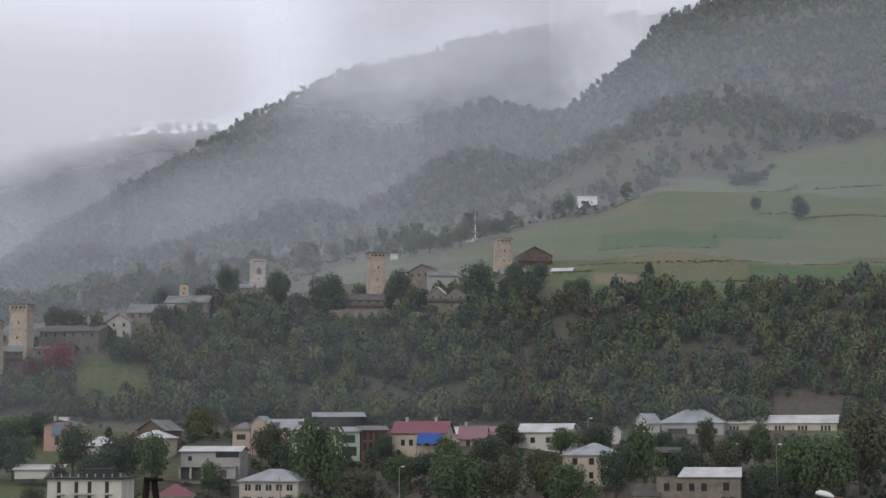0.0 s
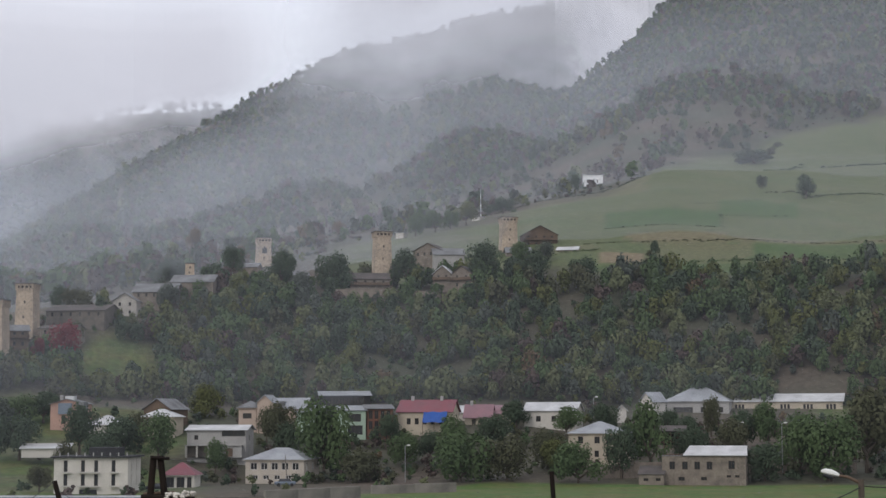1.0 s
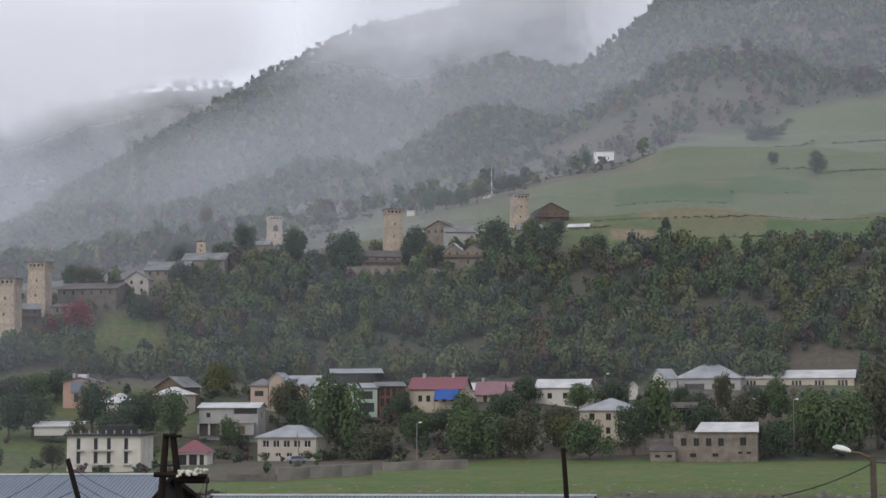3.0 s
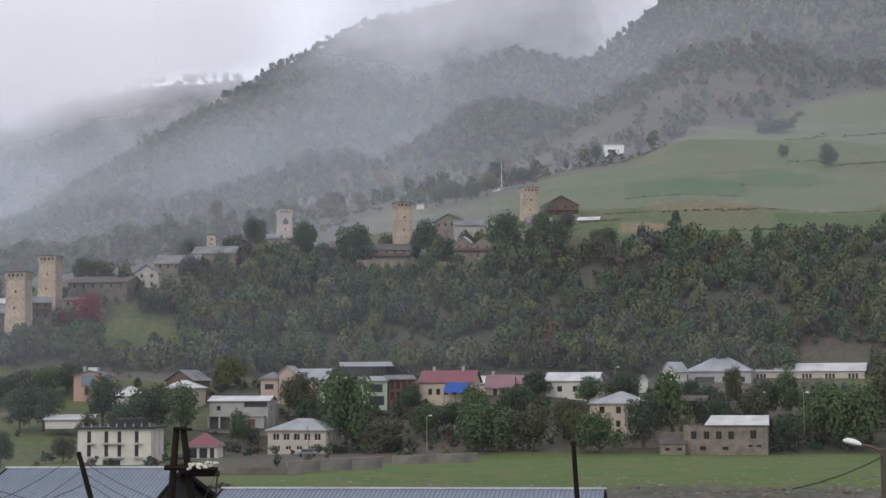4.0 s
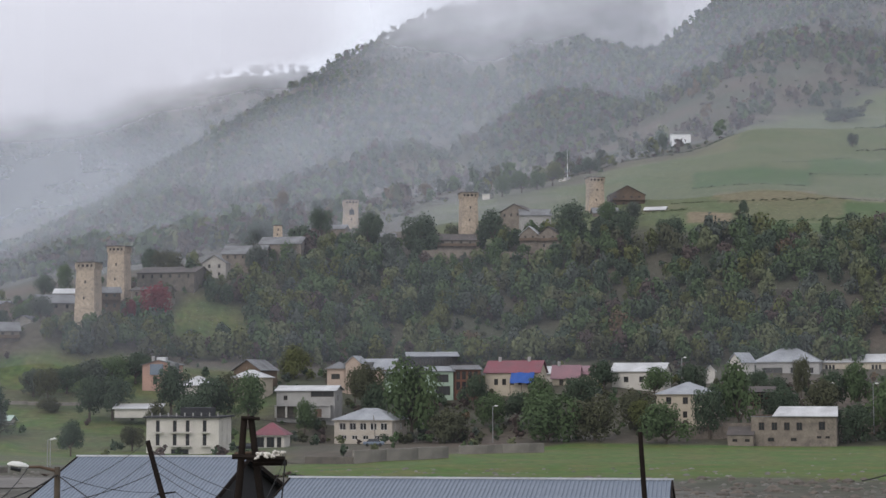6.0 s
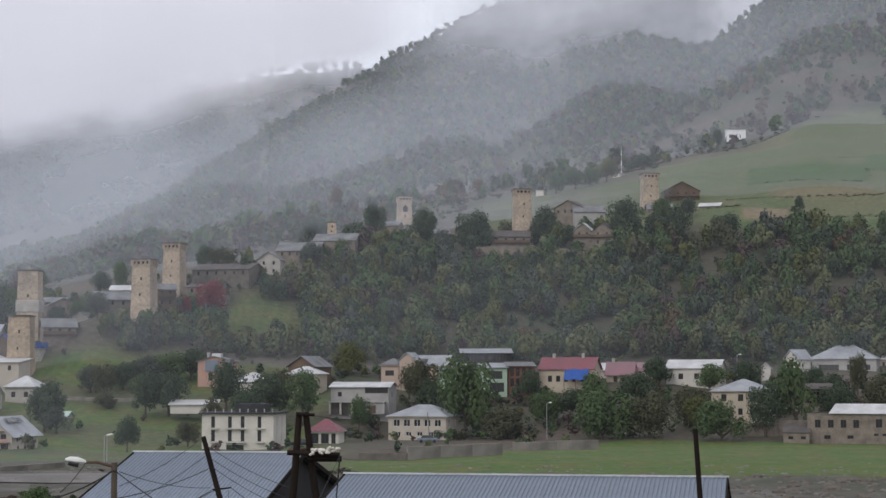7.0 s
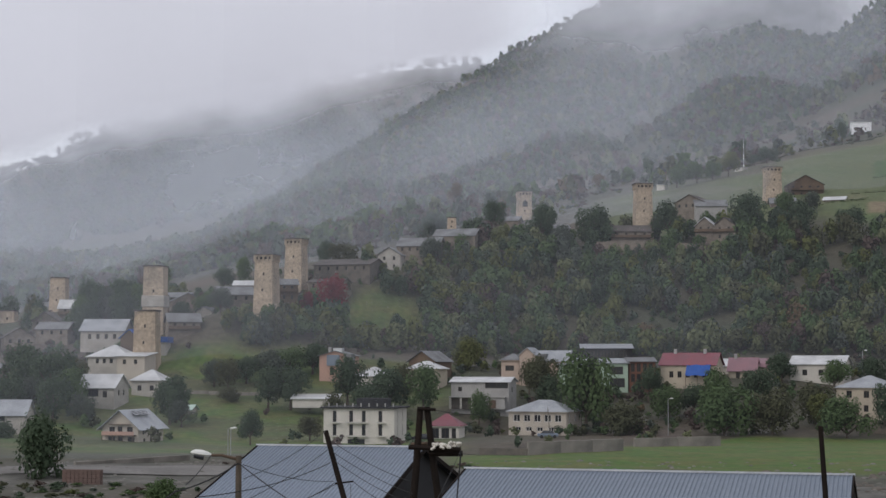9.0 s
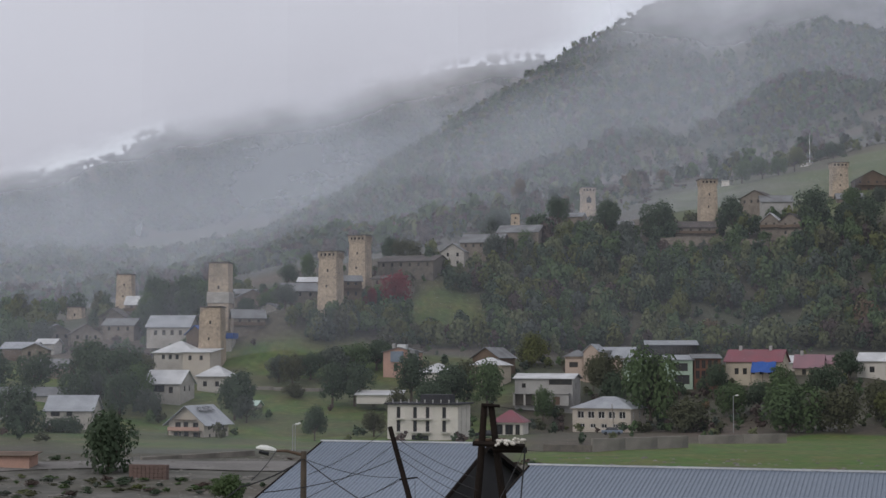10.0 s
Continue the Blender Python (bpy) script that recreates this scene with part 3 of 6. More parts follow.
# ---- defensive stone towers ----
def stone_tower(p, rel, w, h, label, crown=True, mouth=False):
    root = new("stone_tower")
    yaw = math.degrees(-math.atan2(p[0], p[1])) + rel
    root.matrix_world = pose(*p, 0, 0, yaw)
    tagged(root, label, "tower", "medieval towers")
    bm = bmesh.new()
    n = 14
    rings = []
    for i in range(n + 1):
        t = i / n
        s = w / 2 * (1.12 - 0.17 * t)
        z = -3 + (h + 3) * t
        ring = []
        for k in range(16):
            u = k % 4 / 4 * 2 - 1
            x, y = ((u, -1), (1, u), (-u, 1), (-1, -u))[k // 4]
            ring.append(bm.verts.new((x * s + random.uniform(-0.05, 0.05), y * s + random.uniform(-0.05, 0.05), z)))
        rings.append(ring)
    for r0, r1 in zip(rings, rings[1:]):
        for k in range(16):
            bm.faces.new((r0[k], r0[(k + 1) % 16], r1[(k + 1) % 16], r1[k]))
    bm.faces.new(rings[-1])
    part("shaft", bm, M["tower"], root)
    s = w / 2
    if crown:
        # corbelled gallery: uprights with gaps between, a band above and a low slab roof
        g = s * 1.06
        z0 = h - 0.1
        for side in range(4):
            m = pose(0, 0, 0, 0, 0, 90 * side)
            for k in range(5):
                x = -g + 0.25 + k * (2 * g - 0.5) / 4
                bm = bmesh.new()
                add_box(bm, x - 0.22, -g, z0 - 0.5, x + 0.22, -g + 0.7, z0 + 0.75, m)
                part("corbel", bm, M["tower"], root)
            bm = bmesh.new()
            add_box(bm, -g, -g - 0.02, z0 + 0.75, g - 0.45, -g + 0.45, z0 + 1.35, m)
            part("parapet", bm, M["tower"], root)
        # Black core puts deep shade behind the gaps between the corbels.
        part("gallery_shade_core", box(-g + 0.5, -g + 0.5, z0 - 0.02, g - 0.5, g - 0.5, z0 + 1.3), M["black"], root)
        r = g + 0.35
        for k in range(4):
            m = pose(0, 0, 0, 0, 0, 90 * k)
            q = [m @ Vector(v) for v in ((-r, -r, z0 + 1.38), (r, -r, z0 + 1.38), (0, 0, z0 + 1.9))]
            slab(q[0], q[1], q[2], q[2], 0.12, M["darkroof"], root, seams=0)
    else:
        part("roof", box(-s * 1.05, -s * 1.05, h - 0.05, s * 1.05, s * 1.05, h + 0.3, 0.05), M["darkroof"], root)
    # Black blocks, slightly proud, stand in for the shade inside slits and arch.
    for z, x, ww, hh in ((h * 0.72, 0.1, 0.4, 0.8), (h * 0.45, -0.2, 0.4, 0.7)) + (((h * 0.62, 0.0, 1.8, 2.6),) if mouth else ()):
        t = (z + 3) / (h + 3)
        y = -w / 2 * (1.12 - 0.17 * t)
        bm = bmesh.new()
        add_box(bm, x - ww / 2, y - 0.06, z, x + ww / 2, y + 0.5, z + hh)
        if mouth and ww > 1:
            bmesh.ops.bevel(bm, geom=[e for e in bm.edges if abs(e.verts[0].co.z - e.verts[1].co.z) < 0.01 and e.verts[0].co.z > z + 0.1 and abs(e.verts[0].co.y - e.verts[1].co.y) > 0.1], offset=0.7, segments=3, affect="EDGES")
        part("opening", bm, M["black"], root, "black block for the dark inside of an opening")
    keep_view((p[0], p[1], p[2] + h * 0.3), w * 0.6)
    return root


TL = "tall pale stone tower with a corbelled top and low roof"
stone_tower((-21.85, 538.56, 58.51), 12, 5.38, 14.84, TL)
stone_tower((21.44, 582.61, 70.21), 14, 5.42, 13.04, TL)
stone_tower((-69.22, 612.10, 67.43), 10, 5.09, 11.87, "hazy old tower with a large arched opening", mouth=True)
stone_tower((-89.30, 564.99, 60.41), 0, 3.15, 6.30, "small whitish stone turret among the roofs", crown=False)
stone_tower((-117.00, 424.16, 27.79), -22, 5.15, 15.45, TL)
stone_tower((-120.40, 468.79, 35.14), -22, 5.16, 15.82, TL)
tall_tower = stone_tower((-145.61, 417.54, 16.26), -14, 5.48, 24.96, "tall pale stone tower rising behind a lower one", crown=False)
part("collar", box(-3.05, -3.05, 14.2, 3.05, 3.05, 17.2, 0.1), M["limewash"], tall_tower, "pale rendered band")
stone_tower((-138.74, 391.97, 13.62), -14, 5.44, 14.88, "weathered lower stone tower among tin roofs", crown=False)
stone_tower((-218.40, 528.67, 30.54), -15, 5.32, 14.17, "hazy tall tower beyond the village roofs", crown=False)
stone_tower((-215.55, 482.00, 22.10), -15, 4.72, 9.81, "hazy squat tower among village roofs", crown=False)


# ---- houses along the valley road ----
hotel = house("guesthouse", "cream flat-roofed three-storey guesthouse with small balconies", (-67.46, 311.79, -2.02), -14, 14.05, 11, 8.7, "flat", 0.3, "white", "black",
              front=[(x, z, 0.75, 2.15) for x in (-5.2, -1.9, 0.6, 3.9) for z in (6.1, 3.5)] + [(-2.2, 0.4, 3.4, 2.4)],
              right=[(x, z, 0.4, 2.2) for x in (-2.8, 1.6) for z in (6.1, 3.3, 0.5)], over=0.6)
for bx, bw in ((-5.3, 1.6), (-2.3, 4.0), (3.7, 1.6)):
    for bz in (6.0, 3.4):
        bal = extra(hotel, "balcony", box(bx, -0.9, bz - 0.15, bx + bw, 0, bz), "white")
        part("railing", box(bx, -0.9, bz, bx + bw, -0.86, bz + 0.12), M["grey"], bal)
extra(hotel, "roof_shed", box(-1.2, 3, 9.05, 4.6, 8, 10.6, 0.05), "black", "dark rooftop shed")
for k in range(9):
    extra(hotel, "roof_post", box(-6 + 1.6 * k, -0.4, 9.05, -5.8 + 1.6 * k, -0.2, 9.7), "grey")

house("house", "beige two-storey house with a pale hipped tin roof", (-36.66, 347.87, 0.24), -20, 13.00, 10, 5.18, "hip", 2.29, "beige", "zinc",
      front=row(5, 13.0, 2.9, 1.5, 1.5, 0.7) + row(4, 11.5, 0.9, 1.3, 0.9, 0.8, -6.4), right=[(-3.4, 2.0, 0.8, 2.4), (0.4, 2.9, 1.1, 1.4), (-2, 0.5, 0.7, 1.2), (1.5, 0.5, 0.7, 1.2)], frames="whiteframe", seams=0)

gh = house("house", "unfinished grey concrete house with a white tin roof", (-51.32, 364.91, 8.07), -12, 13.19, 9, 3.42, "gable_x", 1.01, "grey", "whitetin",
           front=[(-5.0, 1.2, 0.9, 1.0), (1.2, 1.9, 5.2, 1.3)], right=[(-1, 1, 1, 1.2)], deep=5.0)
for k, x in enumerate((-6.6, -4.2, -1.6, 0.8)):
    extra(gh, "column", box(x, -1.8, -2.7, x + 0.4, -1.4, -0.15), "white")
extra(gh, "terrace_slab", box(-6.7, -2.0, -0.15, 6.0, 0, 0.05), "grey")
# Dark panel added as the loggia's shade behind the columns.
extra(gh, "loggia_shadow_wall", box(-6.4, -0.5, -2.7, 1.0, -0.4, -0.2), "darkstone")
extra(gh, "lower_wall", box(1.2, -1.7, -2.7, 6.0, -1.5, -0.16), "grey")
extra(gh, "garage_door", box(2.4, -1.78, -2.5, 4.0, -1.69, -0.7), "wood")

ap = house("hotel", "apricot three-storey hotel with grey tin roofs", (-39.12, 402.90, 9.67), -14, 7.80, 9, 6.69, "gable_x", 2.51, "apricot", "zinc",
           front=[(-2.6, 4.2, 1.0, 1.6), (1.8, 4.2, 1.0, 1.6), (-2.6, 1.2, 1.0, 1.6)], right=row(2, 9, 4.2, 1, 1.5))
extra(ap, "dormer", box(-2.9, 0.4, 6.6, -1.3, 3, 8.3), "greytin")
house("hotel_stair_wing", "apricot gabled stair wing with a column of small windows", (-44.41, 397.93, 9.35), -14, 3.72, 8, 8.54, "gable_y", 1.65, "apricot", "zinc",
      front=[(0.4, z, 0.9, 1.5) for z in (1.6, 4.4, 7.2)], over=0.35, cat="house wing")
house("hotel_side_wing", "lower apricot wing with a tiled porch roof", (-48.74, 399.64, 9.61), -14, 4.43, 7, 6.93, "hip", 1.52, "apricot", "greytin",
      front=[(-1.2, 1.0, 2.2, 1.4), (-1.2, 4.2, 2.2, 1.3)], cat="house wing")

gr_house = house("mint_house", "mint-green house with large loggia openings and tin roof", (-23.13, 397.53, 9.27), 4, 6.30, 10, 6.44, "shed", 1.23, "green", "zinc",
                 front=[(-1.2, 0.6, 3.6, 2.2), (-1.2, 3.7, 3.2, 1.9)], left=row(2, 9, 3.5, 1.2, 1.6))
house("mint_house_wing", "brown-clad glazed wing of the mint-green house", (-16.63, 398.95, 9.22), 4, 6.32, 10, 6.87, "shed", 1.10, "brick", "greytin",
      front=[(x, z, 0.95, 2.0) for x in (-2.7, -1.3, 0.2, 1.6) for z in (1.9, 4.4)] + row(2, 6, 0.2, 1.6, 1.3), cat="house wing")
house("low_mint_house", "low mint-green side house beside a leafy tree", (-33.97, 401.16, 10.09), -4, 6.10, 8, 5.27, "shed", 1.66, "green", "zinc",
      front=[(-1.0, 3.2, 2.6, 1.3), (-1.0, 0.6, 2.6, 1.3)], cat="house wing")
house("black_lodge", "black-clad lodge with an open upper floor and pale roof", (-26.48, 422.67, 11.55), 2, 12.83, 12, 8.02, "shed", 1.31, "black", "zinc",
      front=row(6, 12, 5.8, 1.4, 1.6))

rh = house("red_roof_house", "long house under a faded red tin roof", (-5.85, 401.46, 10.25), -12, 13.27, 10, 5.25, "gable_x", 2.76, "cream", "redtin",
           front=row(5, 12, 2.0, 1.0, 1.5), right=[(-1, 2, 1, 1.4)], chimneys=2)
tp = new("tarpaulin_awning")
tp.matrix_world = rh.matrix_world @ pose(2.8, 0, 0)
tagged(tp, "bright blue tarpaulin hung over the house front", "tarpaulin")
bm = bmesh.new()
rows_t = []
for i in range(7):
    rows_t.append([bm.verts.new((-2.9 + 0.83 * j, -0.6 - 0.32 * i + 0.06 * math.sin(j * 2.1), 5.0 - 0.42 * i - 0.12 * math.sin(j * 1.7 + i))) for j in range(8)])
for i in range(6):
    for j in range(7):
        bm.faces.new((rows_t[i][j], rows_t[i][j + 1], rows_t[i + 1][j + 1], rows_t[i + 1][j]))
sheet = part("sheet", bm, M["tarp"], tp)
sol = sheet.modifiers.new("thick", "SOLIDIFY")
sol.thickness = 0.03
for x in (-2.8, 0, 2.8):
    part("post", box(x - 0.06, -2.5, -0.5, x + 0.06, -2.38, 2.6), M["wood"], tp)

house("mauve_roof_house", "cream house under a faded mauve tin roof", (7.23, 411.34, 10.09), -6, 6.51, 9, 3.96, "gable_x", 3.11, "cream", "mauve", front=row(2, 6, 2.0, 1.0, 1.4), chimneys=1)
house("mauve_roof_house", "small house under a faded mauve tin roof", (13.41, 415.58, 10.72), -6, 4.29, 8, 4.29, "gable_x", 2.00, "cream", "mauve")
house("white_roof_shed", "small shed under a bright white roof", (3.78, 417.98, 10.88), -6, 3.45, 8, 4.32, "gable_x", 1.73, "white", "whitetin", cat="shed")
house("long_white_house", "long white house under a bright tin roof", (24.88, 406.24, 10.90), -12, 12.89, 9, 4.76, "gable_x", 1.96, "white", "whitetin", front=[(-3.5, 1.9, 1.2, 1.4), (0.4, 1.9, 1.2, 1.4), (3.5, 1.9, 1.2, 1.4)], right=[(-1, 1.5, 1.2, 1.6)], frames="frame")
house("cream_house", "cream two-storey house with a pale hipped roof", (32.13, 367.10, 4.73), -16, 11.67, 11, 5.71, "hip", 2.54, "cream", "zinc",
      front=[(0.2, 3.4, 1.2, 1.5), (2.9, 3.3, 1.7, 1.9), (-3.6, 3.4, 1.2, 1.5), (2.9, 0.3, 1.5, 1.8), (0.2, 0.4, 1.0, 1.4)], frames="frame", seams=0)

sh = house("stone_house", "rough stone house with a patched white tin roof", (52.18, 339.21, 0.02), -5, 17.01, 8.5, 5.91, "flat", 0.12, "stone", "greytin",
           front=[(x, 3.2, 1.15, 1.6) for x in (-7.0, -4.4, -1.9, 0.6)] + [(5.0, 3.3, 1.3, 1.7), (-5.2, 0.9, 1.3, 0.8), (-0.6, 1.0, 1.2, 0.7), (4.6, 1.6, 0.9, 0.5), (6.3, 1.6, 0.9, 0.5)],
           right=[(-1, 3, 1, 1.4)], over=0.1)
slab((-4.2, -0.5, 6.1), (8.9, -0.5, 6.1), (8.6, 4.4, 8.0), (-3.2, 4.4, 8.0), 0.1, M["whitetin"], sh, seams=0.0)
slab((-4.2, 9.0, 6.1), (8.9, 9.0, 6.1), (8.6, 4.4, 8.0), (-3.2, 4.4, 8.0), 0.1, M["whitetin"], sh, seams=0.0)
bm = bmesh.new()
bm.faces.new([bm.verts.new(v) for v in ((8.45, 0, 6.0), (8.45, 8.5, 6.0), (8.45, 4.4, 7.9))])
extra(sh, "gable", bm, "wood")
for k in range(7):
    extra(sh, "rafter", box(-8.2 + 0.6 * k, 0.2, 6.0, -8.05 + 0.6 * k, 8, 6.2 + 0.05 * (k % 3)), "wood")
house("stone_annex", "low stone outhouse with a brown tin roof", (41.46, 339.58, -0.31), -5, 5.18, 5, 2.59, "shed", 1.65, "stone", "darkroof", front=[(-1.6, 1.2, 1.0, 0.6), (0.9, 1.2, 1.0, 0.6)], over=0.2, cat="outhouse")

house("large_house", "large grey house under a broad hipped tin roof", (65.03, 432.94, 13.15), -8, 16.88, 13, 4.82, "hip", 3.62, "grey", "zinc", front=[(-6, 0.6, 5.0, 2.6)] + row(3, 8, 1.8, 1.2, 1.4, 0.5, 0), seams=0)
house("long_cream_building", "long cream two-storey building with shallow tin roof", (88.47, 433.26, 13.63), -4, 28.92, 12, 4.26, "gable_x", 1.98, "cream", "whitetin",
      front=[(x, 2.0, 0.65, 1.4) for k in range(5) for x in (-13.2 + 5.9 * k, -12.3 + 5.9 * k, -11.4 + 5.9 * k)] + [(x, -0.9, 0.65, 1.4) for x in (8.6, 9.7, 10.8)], chimneys=0)
house("rear_hall", "grey-roofed hall behind the long building", (98.94, 451.28, 18.45), -4, 17.49, 12, 1.91, "gable_x", 1.27, "grey", "greytin", chimneys=2)
house("small_house", "small white house with a blue-grey gable roof", (50.78, 423.77, 14.96), -35, 3.53, 6, 3.23, "gable_y", 2.06, "white", "zinc", front=[(-0.6, 1.5, 1.1, 1.2)])
house("glasshouse", "small pale translucent garden greenhouse", (44.18, 421.19, 14.41), 0, 2.33, 4, 1.46, "gable_y", 1.17, "white", "whitetin", cat="greenhouse")
tb = new("timber_shed")
tb.matrix_world = pose(*(48.66, 363.05, 7.73), 0, 0, -10)
tagged(tb, "open timber shed of dark posts and rails", "shed")
for k in range(5):
    part("post", box(-3 + 1.5 * k, 0, -1, -2.85 + 1.5 * k, 0.15, 3.0), M["wood"], tb)
    part("post", box(-3 + 1.5 * k, 3, -1, -2.85 + 1.5 * k, 3.15, 3.4), M["wood"], tb)
for z in (0.6, 1.6, 2.5):
    part("rail", box(-3.2, -0.08, z, 6.5, -0.02, z + 0.18), M["wood"], tb)
part("back_boards", box(-3, 3.0, 0, 3.2, 3.1, 3.2), M["darkwood"], tb)
slab((-3.4, -0.4, 3.1), (3.5, -0.4, 3.1), (3.5, 3.6, 4.3), (-3.4, 3.6, 4.3), 0.1, M["darkroof"], tb, seams=0)

ph = house("peach_house", "peach house with a grey bay and flat tin roof", (-90.67, 391.13, 12.31), -16, 7.74, 8, 5.25, "gable_y", 1.11, "peach", "greytin", front=[(-1.6, 3.2, 2.6, 1.8), (-1.2, 0.4, 1.0, 1.8), (1.8, 0.6, 1.0, 1.4)], chimneys=1)
extra(ph, "bay", box(-1.9, -0.5, 2.7, 1.3, -0.02, 5.3), "bluetin")
extra(ph, "side_bay", box(2.5, -0.6, -1.5, 4.3, 3.2, 5.6, 0.05), "greytin", "dark grey stair bay")
extra(ph, "bay_window", box(3.0, -0.66, 0.8, 3.8, -0.58, 4.8), "glass")
extra(ph, "roof_lantern", box(-0.9, 1.6, 6.0, 1.4, 3.6, 7.0, 0.05), "whitetin", "pale roof lantern")
house("polytunnel", "small pale green garden greenhouse on the terrace", (-114.8, 347.5, ground_z(-114.8, 347.5)), -24, 4.4, 3.2, 1.1, "gable_x", 0.9, "limewash", "mintsheet", cat="greenhouse", deep=0.8)
house("low_white_house", "low house under a wide white tin roof", (-79.64, 378.92, 11.83), -20, 8.00, 8, 0.80, "hip", 2.13, "white", "whitetin", seams=0)
house("gabled_house", "dark timber gabled house with a grey roof", (-70.46, 398.62, 11.91), -28, 7.24, 9, 4.46, "gable_y", 2.37, "wood", "greytin", front=[(-1, 2.0, 1.2, 1.4)])
house("white_roof_house", "cream house under a white hipped roof", (-68.93, 389.96, 11.69), -20, 8.18, 7, 2.73, "hip", 1.77, "cream", "whitetin", front=[(-2.5, 1.0, 1.0, 1.2), (1.5, 1.0, 1.0, 1.2)], seams=0)
house("white_shed", "long low white shed with a tin roof", (-86.23, 352.61, 6.36), -8, 9.74, 5, 1.37, "shed", 1.00, "white", "whitetin", cat="shed", deep=0.6)
pv = house("red_pavilion", "small pavilion with a raspberry-red hipped roof", (-53.45, 327.87, -0.00), -12, 6.17, 6, 2.97, "hip", 2.29, "white", "redtin", front=[(-2.6, 0.4, 1.6, 2.0), (-0.5, 0.4, 1.6, 2.0), (1.6, 0.4, 0.9, 2.0)], seams=0, cat="pavilion")

ch = house("chalet", "cream chalet with a timber balcony and blue-grey roof", (-111.66, 301.17, -0.75), -28, 7.60, 10.4, 4.1, "gable_y", 3.1, "beige", "zinc",
           front=[(-2.6, 0.5, 1.5, 1.6), (-0.5, 0.1, 1.0, 2.1), (1.5, 0.5, 1.5, 1.6), (-2.4, 2.65, 1.2, 1.3), (-0.6, 2.6, 1.0, 1.4), (1.4, 2.65, 1.2, 1.3)],
           right=row(4, 10, 2.5, 0.8, 1.2) + row(3, 10, 0.6, 0.8, 1.1), over=0.9)
extra(ch, "balcony", box(-3.4, -1.2, 2.3, 3.4, 0, 2.42), "wood")
extra(ch, "balcony_front", box(-3.4, -1.2, 2.42, 3.4, -1.12, 3.1), "peach", "faded pinkish balcony boards")
for x in (-3.3, -1.1, 1.1, 3.2):
    extra(ch, "balcony_post", box(x - 0.06, -1.14, -0.4, x + 0.06, -1.02, 2.3), "wood")
extra(ch, "awning", box(-2.2, -0.8, 4.4, 2.2, 0, 4.5), "wood")
for k in range(3):
    slab((2.0, 2.2 + 2.1 * k, 6.12), (2.0, 4.0 + 2.1 * k, 6.12), (1.0, 4.0 + 2.1 * k, 6.94), (1.0, 2.2 + 2.1 * k, 6.94), 0.06, M["glass"], ch, "solar_panel")
house("blue_roof_house", "grey two-storey house with a blue-grey tin roof", (-136.61, 302.81, 1.58), -14, 9.15, 8, 3.89, "gable_x", 2.74, "limewash", "zinc",
      front=[(-3.6, 0.3, 1.0, 1.6), (-2.0, 0.3, 1.0, 1.6), (0.4, 0.6, 1.0, 1.0), (-3.6, 2.5, 1.8, 1.0), (-0.5, 2.5, 1.2, 1.0)])
house("tin_roof_house", "old house with a bright tin roof and porch", (-134.36, 346.67, 6.93), -22, 8.45, 9, 3.33, "gable_x", 2.82, "limewash", "whitetin", front=[(-2.8, 1.2, 3.4, 1.6), (1.6, 1.0, 1.0, 1.4)], right=row(2, 8, 1.4, 0.9, 1.2))
house("tin_roof_house", "small white house with a hipped tin roof", (-128.64, 362.87, 8.21), -22, 6.89, 8, 3.45, "hip", 2.39, "limewash", "whitetin", front=[(-2, 1.0, 1.0, 1.2), (1.0, 1.0, 1.0, 1.2)], seams=0)
house("village_house", "white house with a grey-green gable roof", (-159.29, 414.87, 21.04), -16, 11.62, 10, 3.36, "gable_x", 3.06, "limewash", "zinc", front=row(4, 11, 1.0, 0.9, 1.3))
house("village_house", "dark gabled house with a blue sheet roof", (-148.05, 404.99, 20.00), -26, 5.05, 8, 2.37, "gable_y", 2.08, "wood", "tarp")
house("village_house", "white house with a broad bright tin roof", (-142.97, 376.36, 14.72), -20, 9.98, 10, 2.49, "hip", 2.77, "limewash", "whitetin", front=row(4, 9, 0.8, 0.8, 1.1), seams=0)
house("village_house", "plain white block house with a flat tin roof", (-135.63, 372.05, 12.31), -20, 6.81, 8, 4.91, "shed", 0.95, "beige", "whitetin", front=[(-2, 3.0, 0.8, 1.1), (0.8, 3.0, 0.8, 1.1)])
house("village_house", "narrow white house with a blue sheet", (-137.56, 400.54, 16.20), -14, 1.75, 5, 4.66, "flat", 1.46, "limewash", "tarp")


